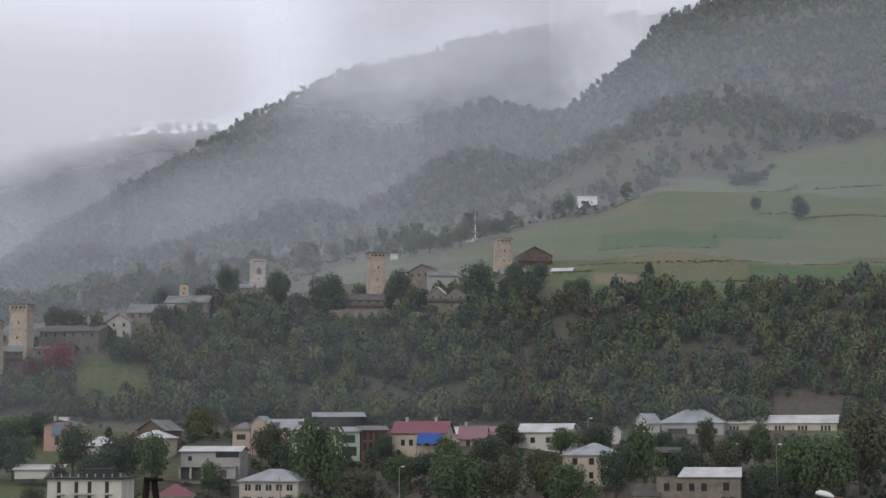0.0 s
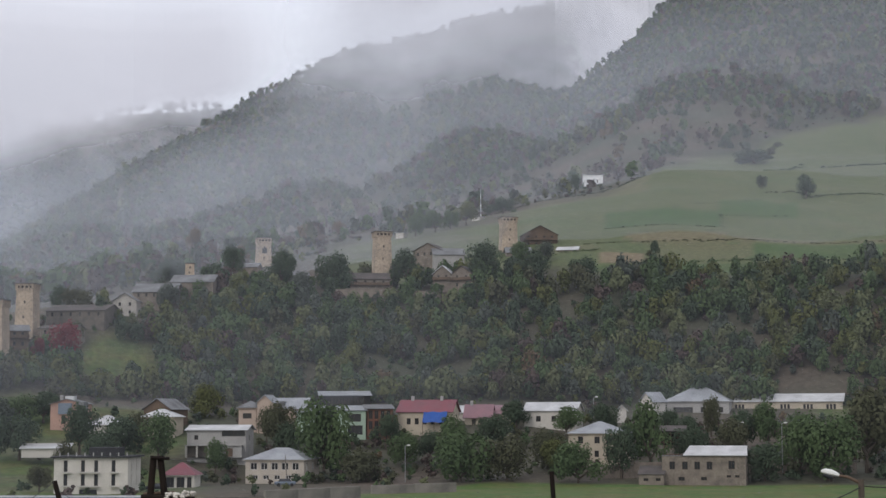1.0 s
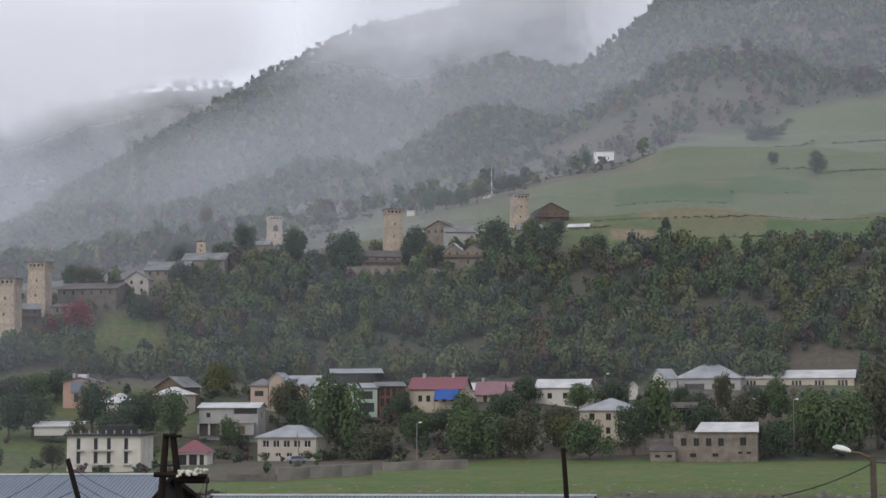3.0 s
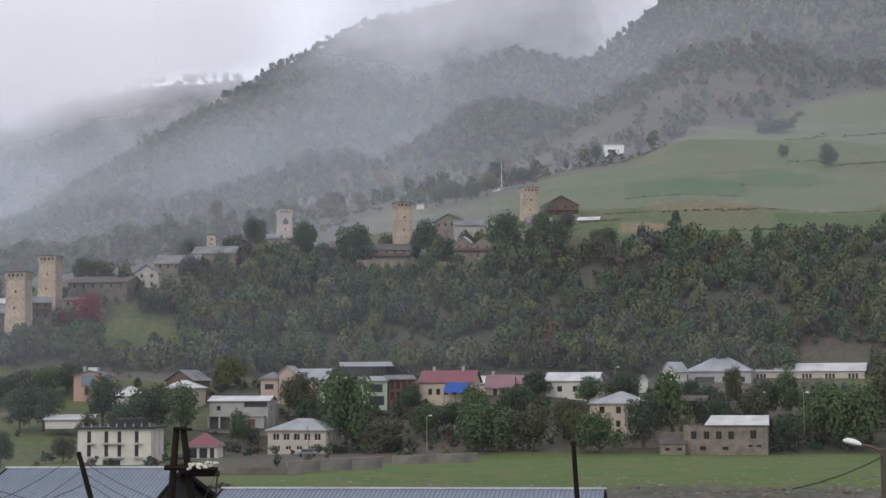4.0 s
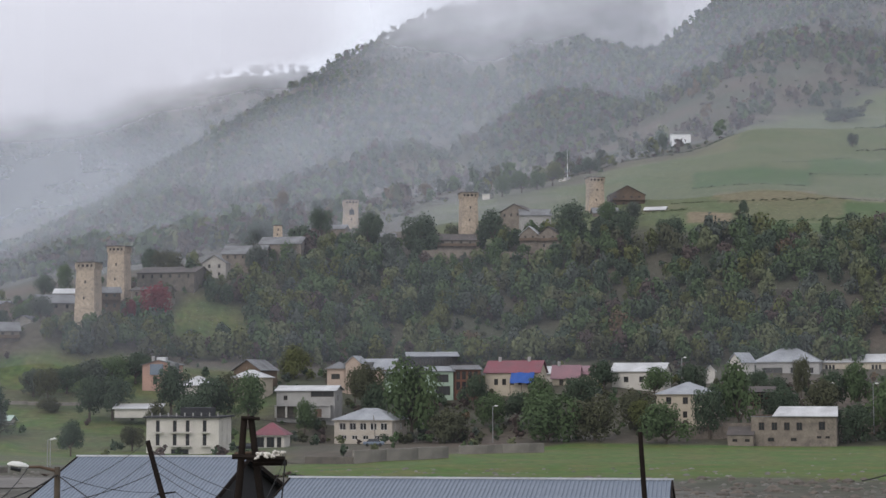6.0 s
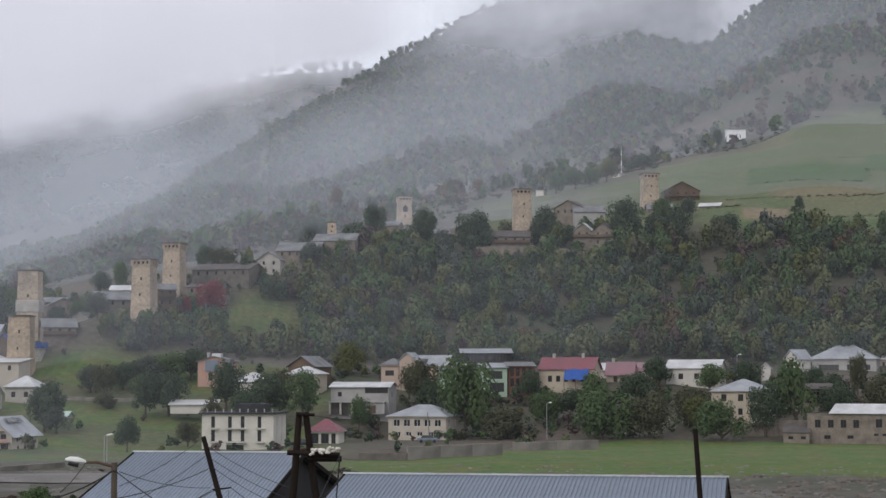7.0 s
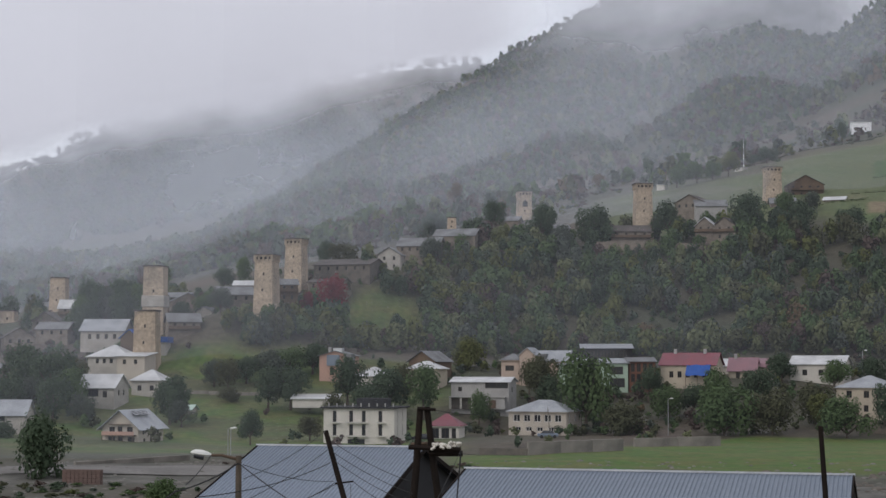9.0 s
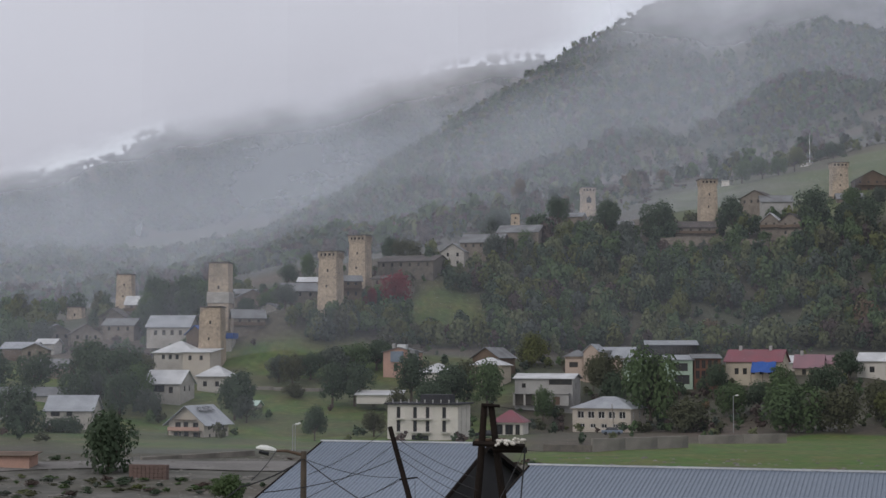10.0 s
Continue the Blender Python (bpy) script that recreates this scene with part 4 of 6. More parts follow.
# ---- old village on the hill: place, width, height of walls, height of roof, roof, walls, roofing ----
VILLAGE = [
    ((-150.25, 306.11, 4.12), 4.7, 4.0, 1.6, "gable_x", "grey", "greytin"),
    ((-152.06, 329.62, 6.18), 9.7, 1.5, 1.7, "gable_x", "limewash", "greytin"),
    ((-166.56, 359.27, 10.68), 6.8, 3.0, 1.9, "gable_x", "stone", "greytin"),
    ((-175.77, 369.52, 14.22), 6.2, 3.7, 1.4, "gable_y", "stone", "greytin"),
    ((-185.64, 380.64, 16.03), 8.7, 2.3, 1.5, "gable_x", "wood", "zinc"),
    ((-184.41, 393.43, 17.54), 5.1, 2.1, 1.2, "gable_x", "limewash", "whitetin"),
    ((-190.83, 414.70, 20.14), 7.9, 2.8, 2.2, "gable_y", "darkstone", "greytin"),
    ((-181.52, 412.86, 19.21), 8.1, 3.4, 2.5, "gable_y", "stone", "darkroof"),
    ((-180.28, 431.34, 22.09), 9.3, 3.2, 1.9, "gable_x", "stone", "greytin"),
    ((-194.38, 479.07, 29.03), 7.1, 3.9, 2.5, "gable_x", "stone", "whitetin"),
    ((-178.61, 473.43, 29.50), 4.2, 2.4, 1.4, "gable_y", "limewash", "greytin"),
    ((-192.73, 455.94, 25.02), 7.8, 3.4, 2.4, "gable_y", "darkstone", "darkroof"),
    ((-134.88, 409.56, 22.71), 8.3, 3.9, 2.1, "gable_x", "stone", "greytin"),
    ((-135.50, 427.86, 27.36), 4.6, 2.5, 1.2, "gable_y", "limewash", "greytin"),
    ((-143.69, 439.09, 29.92), 8.9, 3.2, 2.2, "gable_y", "stone", "greytin"),
    ((-153.35, 459.06, 32.45), 6.7, 2.7, 1.3, "gable_x", "wood", "greytin"),
    ((-129.52, 437.74, 30.75), 9.7, 4.1, 2.2, "gable_x", "darkstone", "greytin"),
    ((-131.75, 454.28, 36.22), 6.5, 2.0, 1.3, "gable_x", "stone", "whitetin"),
    ((-113.73, 434.15, 32.40), 5.3, 4.9, 1.5, "gable_x", "wood", "greytin"),
    ((-108.71, 477.28, 41.85), 18.2, 3.4, 2.0, "gable_x", "darkstone", "darkroof"),
    ((-110.29, 462.22, 36.44), 10.5, 2.9, 1.0, "gable_x", "stone", "darkroof"),
    ((-98.48, 498.57, 45.04), 7.3, 4.5, 2.4, "gable_y", "limewash", "greytin"),
    ((-91.04, 506.69, 49.72), 13.5, 3.2, 2.8, "gable_x", "stone", "greytin"),
    ((-80.35, 512.94, 54.33), 13.6, 2.1, 2.5, "gable_x", "stone", "greytin"),
    ((-48.58, 539.02, 58.02), 5.2, 2.6, 1.3, "gable_x", "limewash", "greytin"),
    ((-72.82, 589.52, 65.94), 8.2, 2.0, 1.6, "gable_x", "stone", "greytin"),
    ((-25.35, 529.59, 54.14), 12.8, 4.4, 2.2, "gable_x", "stone", "darkroof"),
    ((-1.93, 530.20, 56.21), 6.2, 4.0, 2.6, "gable_y", "stone", "whitetin"),
    ((4.25, 527.98, 54.16), 7.3, 5.8, 2.5, "gable_y", "stone", "darkroof"),
    ((-7.03, 563.16, 68.20), 10.9, 2.7, 2.7, "gable_y", "stone", "darkroof"),
    ((0.35, 558.80, 66.95), 10.4, 2.3, 2.3, "gable_x", "grey", "greytin"),
    ((33.30, 589.76, 74.06), 12.6, 5.3, 3.3, "gable_y", "wood", "darkroof"),
    ((24.86, 573.66, 69.33), 8.7, 2.0, 2.0, "gable_x", "stone", "greytin"),
    ((41.58, 570.49, 70.06), 7.1, 1.8, 1.2, "gable_x", "stone", "whitetin"),
    ((72.20, 805.27, 129.38), 9.2, 3.3, 0.9, "shed", "whitewash", "whitetin"),
    ((134.87, 596.54, 76.57), 5.7, 2.5, 1.1, "shed", "darkstone", "darkroof"),
    ((11.71, 687.40, 95.38), 3.3, 2.1, 0.7, "shed", "white", "whitetin"),
    ((-19.59, 659.71, 86.45), 3.2, 1.1, 0.5, "shed", "white", "whitetin"),
    ((103.95, 907.06, 164.59), 6.3, 2.5, 1.3, "shed", "stone", "greytin"),
]
WORDS = {"stone": "rubble stone", "darkstone": "dark slate stone", "wood": "weathered timber", "white": "whitewashed", "limewash": "grey limewashed", "whitewash": "bright whitewashed", "grey": "grey concrete"}
ROOFW = {"greytin": "grey tin roof", "darkroof": "dark shingle roof", "whitetin": "bright tin roof", "zinc": "pale tin roof"}
for p, w, h, rhh, kind, wm, rm in VILLAGE:
    n_win = max(int(w / 2.6), 1)
    hh = max(h, 1.4)
    ops = row(n_win, w, max(hh - 1.7, 0.3), 0.75, min(1.1, hh - 0.5), 0.5) if hh > 2.6 and wm != "whitewash" else []
    if hh > 4.4:
        ops += row(n_win, w, hh - 4.2, 0.75, 1.1, 0.5)
    v = house("village_house", f"{WORDS[wm]} hillside house with a {ROOFW[rm]}", p, random.choice((-24, -16, -10, 8)), w, max(w * 0.7, 5.0), hh, kind, rhh, wm, rm, front=ops, over=0.45, deep=4.0, seams=0, group="old village houses")
    if hh > 3.8 and wm in ("wood", "stone"):
        b = extra(v, "balcony", box(-w / 2, -1.0, hh - 2.2, w / 2, 0, hh - 2.05), "wood")
        part("railing", box(-w / 2, -1.0, hh - 2.05, w / 2, -0.93, hh - 1.3), M["wood"], b)


# ---- trees ----
rng = np.random.default_rng(4)


def crown_quads(seed, count, leaf, lobes=9, tall=1.0, open_=0.0, low=0.3):
    """Leaf clumps over the skins of several lobes. Unit crown: radius 1, from z 0.18 to about 1 (times tall)."""
    r = np.random.default_rng(seed)
    pts = []
    cen = []
    for k in range(lobes):
        a, q = r.uniform(0, math.tau), math.sqrt(r.uniform(0, 1))
        z = r.uniform(low, 0.86)
        reach = 0.62 * math.sqrt(max(1 - ((z - 0.5) / 0.52) ** 2, 0.08))
        cen.append((q * reach * math.cos(a), q * reach * math.sin(a), z, r.uniform(0.26, 0.46)))
    cen.append((0, 0, 0.55, 0.5))
    cen.append((0, 0, 0.8, 0.32))
    cen = np.array(cen)
    pick = r.choice(len(cen), count, p=cen[:, 3] ** 2 / (cen[:, 3] ** 2).sum())
    v = r.normal(size=(count, 3))
    v /= np.linalg.norm(v, axis=1)[:, None]
    rad = cen[pick, 3] * r.uniform(0.72 - open_, 1.12, count)
    p = cen[pick, :3] + v * rad[:, None] * np.array([1, 1, 0.55])
    p[:, 2] = np.maximum(p[:, 2], 0.08)
    # each clump faces outwards, with a random tilt
    nrm = v + r.normal(scale=0.35, size=(count, 3))
    nrm[:, 2] += 0.35
    nrm /= np.linalg.norm(nrm, axis=1)[:, None]
    t = np.cross(nrm, r.normal(size=(count, 3)))
    t /= np.linalg.norm(t, axis=1)[:, None]
    u = np.cross(nrm, t)
    s = leaf * r.uniform(0.6, 1.3, count)[:, None]
    zs = np.array([1, 1, 0.6])
    q = np.stack([p - t * s * zs, p - u * s * 0.7 * zs, p + t * s * zs, p + u * s * 0.7 * zs], 1)
    q[:, :, 2] *= tall
    soft = v + np.array([0, 0, 0.5]) + 0.3 * (nrm - v)
    soft /= np.linalg.norm(soft, axis=1)[:, None]
    return q.astype(np.float32), soft.astype(np.float32)


def quads_mesh(name, q, nrm, mats, idx=None):
    n = len(q)
    me = bpy.data.meshes.new(name)
    me.vertices.add(n * 4)
    me.loops.add(n * 4)
    me.polygons.add(n)
    me.vertices.foreach_set("co", q.reshape(-1))
    me.loops.foreach_set("vertex_index", np.arange(n * 4, dtype=np.int32))
    me.polygons.foreach_set("loop_start", np.arange(0, n * 4, 4, dtype=np.int32))
    me.polygons.foreach_set("loop_total", np.full(n, 4, dtype=np.int32))
    for m in mats:
        me.materials.append(m)
    if idx is not None:
        me.polygons.foreach_set("material_index", np.asarray(idx, dtype=np.int32))
    me.update(calc_edges=True)
    me.polygons.foreach_set("use_smooth", np.ones(n, dtype=bool))
    me.normals_split_custom_set_from_vertices(np.repeat(nrm, 4, axis=0))
    return me


def trunk_mesh(seed):
    r = random.Random(seed)
    bm = tube([(0, 0, -0.12), (0.02, 0.01, 0.12), (0.03, -0.02, 0.35), (0, 0, 0.62)], [0.075, 0.06, 0.045, 0.02], 7)
    for k in range(5):
        a, z = k * 1.26 + r.uniform(-0.3, 0.3), r.uniform(0.2, 0.4)
        q = tube([(0, 0, z), (0.25 * math.cos(a), 0.25 * math.sin(a), z + 0.12), (0.5 * math.cos(a), 0.5 * math.sin(a), z + 0.3)], [0.032, 0.022, 0.008], 5)
        tmp = bpy.data.meshes.new("limb")
        q.to_mesh(tmp)
        q.free()
        bm.from_mesh(tmp)
        bpy.data.meshes.remove(tmp)
    me = bpy.data.meshes.new("trunk")
    bm.to_mesh(me)
    bm.free()
    me.materials.append(M["bark"])
    return me


TRUNKS = [trunk_mesh(k) for k in range(3)]
SHAPES = [crown_quads(40 + k, 2700, 0.053, lobes=13 + k % 5, open_=0.1, low=0.2) for k in range(6)]
CROWNS = {}
WORDS_L = ["green leafy", "dark green", "yellow-green", "olive-brown autumn", "russet autumn", "bright red autumn", "half-bare brown", "pale green", "grey-green"]


def tree(p, h, w, kind, name="tree", group=""):
    """A single tree: a root at its foot, a trunk with limbs and a crown of leaf clumps."""
    k = len(bpy.data.objects) % 6
    if (kind, k) not in CROWNS:
        CROWNS[kind, k] = quads_mesh("crown", *SHAPES[k], [LEAVES[kind]])
    root = new(name)
    root.matrix_world = Matrix.Translation(p) @ Matrix.Rotation(random.uniform(0, math.tau), 4, "Z") @ Matrix.Diagonal((w / 2, w / 2, h, 1))
    tr = new("trunk", TRUNKS[k % 3])
    tr.parent = root
    cr = new("crown", CROWNS[kind, k])
    cr.parent = root
    tagged(root, f"{WORDS_L[kind]} broad-crowned {name} on the slope" if h < 9 else f"tall {WORDS_L[kind]} {name} beside the houses", name, group)
    return root


def hidden_view(x, y, z_top, wide):
    d = math.hypot(x, y)
    a, e = math.atan2(x, y), (z_top - EYE) / d
    for ca, ch, cd, ce in CLEAR:
        if d < cd + 3 and abs(a - ca) < ch + wide / d * 0.7 and e > ce and d > cd - 140:
            return True
    return False


# place of the foot, height, width, leaf
TREES = [
    ((-26.8, 353.2, 2.9), 14.4, 11.2, 0),
    ((-17.4, 347.2, -1.7), 8.4, 10.0, 3),
    ((-9.5, 368.4, 2.6), 7.6, 7.1, 0),
    ((0.1, 363.0, 1.7), 12.0, 7.5, 0),
    ((2.2, 345.4, -1.2), 11.6, 11.6, 0),
    ((-4.4, 370.7, 4.5), 6.1, 7.1, 1),
    ((12.3, 347.4, -0.5), 10.2, 10.0, 3),
    ((26.7, 343.3, -1.1), 9.5, 9.7, 0),
    ((21.5, 362.4, 2.2), 8.7, 8.2, 3),
    ((42.9, 353.8, 4.3), 12.3, 8.1, 0),
    ((36.5, 350.1, 2.1), 9.7, 6.5, 1),
    ((23.0, 357.9, 1.5), 7.4, 6.2, 2),
    ((65.6, 343.6, -0.7), 8.7, 7.7, 1),
    ((73.9, 348.7, -0.1), 14.1, 10.3, 0),
    ((78.4, 340.9, -0.6), 14.4, 12.0, 0),
    ((89.0, 351.9, 1.5), 17.5, 13.7, 3),
    ((63.5, 399.8, 8.4), 10.0, 4.2, 3),
    ((67.2, 381.3, 8.2), 6.9, 6.7, 1),
    ((56.2, 389.8, 8.5), 5.4, 6.0, 1),
    ((73.4, 380.2, 8.6), 8.3, 6.7, 0),
    ((52.7, 398.0, 10.0), 5.5, 5.0, 1),
    ((61.5, 363.3, 6.1), 7.1, 8.4, 3),
    ((52.4, 359.2, 5.6), 6.2, 7.5, 1),
    ((-62.1, 418.9, 11.7), 10.5, 9.0, 2),
    ((-39.0, 379.7, 9.1), 7.9, 7.4, 3),
    ((-35.5, 365.7, 6.5), 6.1, 6.1, 1),
    ((-42.4, 384.9, 10.6), 5.3, 4.5, 3),
    ((-71.9, 359.2, 6.3), 7.8, 9.3, 1),
    ((-82.2, 367.1, 8.9), 7.8, 8.3, 1),
    ((-92.9, 357.7, 8.1), 6.4, 8.4, 1),
    ((-97.8, 356.4, 8.1), 6.6, 7.1, 1),
    ((-87.6, 306.7, 1.7), 4.4, 4.2, 1),
    ((-62.9, 357.5, 7.5), 7.5, 8.2, 0),
    ((-70.2, 373.0, 9.3), 5.7, 7.1, 3),
    ((-70.7, 335.8, 1.8), 9.4, 7.6, 1),
    ((-78.9, 340.8, 4.2), 4.8, 4.8, 3),
    ((-112.9, 376.1, 11.7), 4.9, 5.7, 3),
    ((-14.7, 386.9, 8.5), 6.1, 5.9, 1),
    ((38.1, 407.4, 11.4), 5.6, 7.0, 1),
    ((16.5, 404.5, 11.5), 6.1, 7.0, 1),
    ((10.4, 384.9, 7.7), 6.6, 8.0, 1),
    ((28.4, 397.2, 10.2), 6.0, 7.7, 0),
    ((-50.0, 354.0, 4.9), 4.4, 4.9, 0),
    ((-112.3, 335.9, 4.9), 7.6, 7.6, 1),
    ((-89.1, 210.8, -2.2), 10.0, 7.4, 1),
    ((-138.1, 285.1, -1.9), 12.0, 9.2, 1),
    ((-133.0, 292.4, -1.2), 5.5, 6.6, 1),
    ((-152.8, 347.4, 7.3), 11.8, 11.0, 1),
    ((-143.5, 343.0, 5.9), 11.8, 11.5, 1),
    ((-144.5, 356.8, 8.5), 8.0, 8.0, 3),
    ((-91.2, 319.4, 1.4), 4.3, 3.7, 1),
    ((-108.7, 363.6, 5.7), 4.2, 5.5, 3),
    ((-79.3, 320.3, 0.4), 4.5, 4.5, 3),
    ((-164.1, 323.8, 5.3), 11.2, 10.0, 1),
    ((-160.5, 337.8, 7.4), 9.0, 7.7, 1),
    ((-56.8, 166.6, -0.2), 3.0, 3.9, 0),
    ((-173.0, 442.6, 26.0), 13.1, 10.1, 1),
    ((-167.9, 446.9, 26.7), 12.5, 9.9, 1),
    ((-164.1, 450.6, 27.8), 11.6, 9.2, 1),
    ((-175.5, 439.3, 24.6), 9.8, 8.1, 0),
    ((-103.7, 445.7, 31.5), 8.2, 8.5, 5),
    ((-109.9, 439.7, 32.6), 2.8, 3.4, 5),
    ((-144.2, 496.5, 40.0), 8.9, 7.1, 0),
    ((-150.1, 494.7, 39.1), 6.4, 8.2, 1),
    ((-114.1, 504.2, 48.2), 5.3, 12.5, 3),
    ((-119.9, 505.2, 48.9), 5.4, 8.2, 1),
    ((-74.4, 567.1, 65.2), 7.5, 9.4, 1),
    ((-54.1, 527.4, 57.1), 9.9, 12.0, 1),
    ((-37.2, 528.9, 56.4), 10.2, 13.1, 1),
    ((-13.4, 536.6, 57.5), 10.7, 11.8, 1),
    ((12.1, 530.1, 56.5), 13.5, 14.6, 1),
    ((27.9, 529.5, 55.9), 11.3, 12.0, 1),
    ((43.8, 528.4, 55.7), 9.1, 10.9, 1),
    ((-101.3, 585.3, 62.9), 7.4, 10.2, 1),
    ((-97.0, 591.6, 63.8), 6.6, 7.0, 1),
    ((-81.1, 643.9, 74.3), 6.7, 6.7, 4),
    ((-13.2, 659.9, 86.4), 8.2, 10.0, 0),
    ((-5.3, 665.5, 87.9), 9.2, 11.0, 0),
    ((1.0, 666.6, 89.6), 7.8, 8.3, 0),
    ((7.5, 671.0, 91.9), 9.7, 10.2, 2),
    ((23.7, 703.6, 100.8), 6.8, 10.7, 1),
    ((18.8, 703.7, 99.9), 4.8, 7.3, 1),
    ((144.0, 745.2, 116.1), 6.8, 5.2, 1),
    ((158.1, 719.8, 110.2), 9.1, 8.6, 1),
    ((57.2, 728.2, 115.9), 5.5, 5.5, 1),
    ((70.4, 554.4, 68.6), 4.2, 4.2, 1),
    ((152.8, 810.7, 139.7), 5.7, 21.0, 1),
    ((-118.5, 760.8, 94.4), 6.9, 8.0, 4),
    ((-49.9, 746.3, 96.4), 6.2, 8.8, 4),
]
# further trees among the old houses: bearing, distance, height, width, leaf
for b, d, h, w, kind in (
    (-24.0, 356, 9, 9, 1), (-23.3, 362, 8, 8, 8), (-22.6, 352, 10, 10, 1), (-22.0, 366, 10, 9, 0), (-21.6, 350, 7, 7, 8),
    (-26.6, 345, 7, 8, 0), (-18.7, 352, 9, 9, 1), (-18.3, 349, 6, 7, 8),
    (-21.6, 468, 12, 10, 1), (-20.9, 474, 14, 11, 8), (-20.3, 470, 13, 11, 1), (-19.8, 476, 12, 10, 0), (-25.2, 448, 8, 9, 8),
    (-17.0, 440, 7, 9, 8), (-17.6, 452, 6, 8, 0), (-18.4, 446, 7, 8, 1),
    (-16.1, 402, 7, 10, 1), (-15.3, 404, 8, 11, 8), (-14.6, 408, 8, 11, 0), (-13.8, 410, 8, 10, 1), (-17.2, 398, 7, 9, 8),
    (-9.6, 512, 9, 11, 8), (-8.6, 520, 8, 10, 0), (-5.1, 524, 9, 10, 8), (-2.0, 540, 9, 9, 8), (-0.2, 535, 8, 9, 1), (3.4, 556, 7, 9, 8), (2.6, 548, 9, 10, 0),
    (10.9, 712, 6, 6, 8), (12.4, 692, 9, 10, 1),
):
    x, y = d * math.sin(radians(b)), d * math.cos(radians(b))
    tree((x, y, ground_z(x, y) - 0.3), h, w, kind)
for p, h, w, kind in TREES:
    gz = ground_z(p[0], p[1])
    foot = min(p[2], max(gz, p[2] - 3.0))
    tree((p[0], p[1], foot), h * 1.05 + p[2] - foot, w * (1.3 if math.hypot(p[0], p[1]) < 460 else 1.05), kind)

# the woods: many trees in one piece each, thinned where roads, clearings and houses are
FOREST = [crown_quads(80 + k, 360, 0.12, lobes=7 + k % 3) for k in range(5)]
FAR = [crown_quads(120 + k, 30, 0.33, lobes=5) for k in range(4)]


def plant(name, label, count, place, size, shapes, weights, category="woods"):
    qs, ns, ids = [], [], []
    tries = 0
    placed = 0
    while placed < count and tries < count * 12:
        tries += 1
        got = place()
        if not got:
            continue
        x, y = got
        h, w = size(x, y)
        z = ground_z(x, y)
        if hidden_view(x, y, z + h * 0.9, w * 0.5):
            continue
        q, nq = shapes[rng.integers(len(shapes))]
        a = rng.uniform(0, math.tau)
        c, s = math.cos(a), math.sin(a)
        m = np.array([[c * w / 2, -s * w / 2, 0], [s * w / 2, c * w / 2, 0], [0, 0, h]], dtype=np.float32)
        qs.append(q @ m.T + np.array([x, y, z - 0.08 * h], dtype=np.float32))
        ns.append(nq @ np.array([[c, -s, 0], [s, c, 0], [0, 0, 1]], dtype=np.float32).T)
        kind = rng.choice(len(LEAVES), p=weights(x, y))
        ids.append(np.full(len(q), kind, dtype=np.int32))
        placed += 1
    ob = new(name, quads_mesh(name, np.concatenate(qs), np.concatenate(ns), LEAVES, np.concatenate(ids)))
    return tagged(ob, label, category, kind="stuff")


def polar(b0, b1, d0, d1):
    b, d = radians(rng.uniform(b0, b1)), math.sqrt(rng.uniform(d0 * d0, d1 * d1)) * 1.1
    return d * math.sin(b), d * math.cos(b)


def hillside():
    x, y = polar(-27, 18.5, 380, 500)
    d, b = math.hypot(x, y) / 1.1, math.degrees(math.atan2(x, y))
    m, g, hgh, s = cover(x, y, 0)
    base = 404 - 20 * smooth(-11, -14, b)
    top = 496 - 16 * smooth(2.5, 4.5, b) - 60 * smooth(-8, -14, b) - 24 * smooth(-14, -18, b)
    if b < -18:
        return None if rng.uniform() > 0.25 or m > 0.35 else (x, y)
    if d < base or d > top or m > 0.4 or hgh > 0.35:
        return None
    gap = noise.noise(Vector((x, y, 2)) * 0.035)
    if gap < -0.34 and rng.uniform() < 0.75:
        return None
    return x, y


def tree_size(x, y):
    w = rng.uniform(4.6, 9.2)
    return w * rng.uniform(0.85, 1.3), w


def mixed(x, y):
    k = noise.noise(Vector((x, y, 9)) * 0.03)
    w = np.array([0.26, 0.24, 0.11 + 0.2 * max(k, 0), 0.07 + 0.06 * max(-k, 0), 0.006, 0.0, 0.04, 0.17 + 0.2 * max(k, 0), 0.1])
    return w / w.sum()


plant("forest", "dense mixed wood turning yellow and brown on the hillside", 1400, hillside, tree_size, FOREST, mixed)


def scrub_place():
    x, y = polar(-27, 18.5, 262, 480)
    d, b = math.hypot(x, y) / 1.1, math.degrees(math.atan2(x, y))
    m, g, hgh, s = cover(x, y, 0)
    if m > 0.3 and rng.uniform() > 0.2:
        return None
    if d < 262 + 55 * smooth(-8, 2, b):
        return None
    if -9.5 < b < -3 and d < 312 and rng.uniform() > 0.15:
        return None
    if b < -11 and d < 400 and rng.uniform() > 0.6:
        return None
    return x, y


def scrub_size(x, y):
    w = rng.uniform(1.4, 3.8)
    return w * rng.uniform(0.6, 1.1), w


SCRUB = [crown_quads(200 + k, 90, 0.23, lobes=5) for k in range(4)]
plant("scrub", "bushes and rough undergrowth between houses and under trees", 2100, scrub_place, scrub_size, SCRUB,
      lambda x, y: np.array([0.22, 0.24, 0.05, 0.16, 0.01, 0, 0.18, 0.05, 0.09]), "bushes")


def bank_place():
    x, y = polar(-27, -8, 140, 232)
    return None if noise.noise(Vector((x * 0.5, y, 8)) * 0.07) > 0.02 else (x, y)


plant("bank_scrub", "low weeds and bushes along the gravel river bank", 260, bank_place, lambda x, y: (rng.uniform(0.3, 0.9), rng.uniform(1.0, 3.0)), SCRUB,
      lambda x, y: np.array([0.24, 0.24, 0.08, 0.2, 0.0, 0, 0.14, 0.04, 0.06]), "bushes")


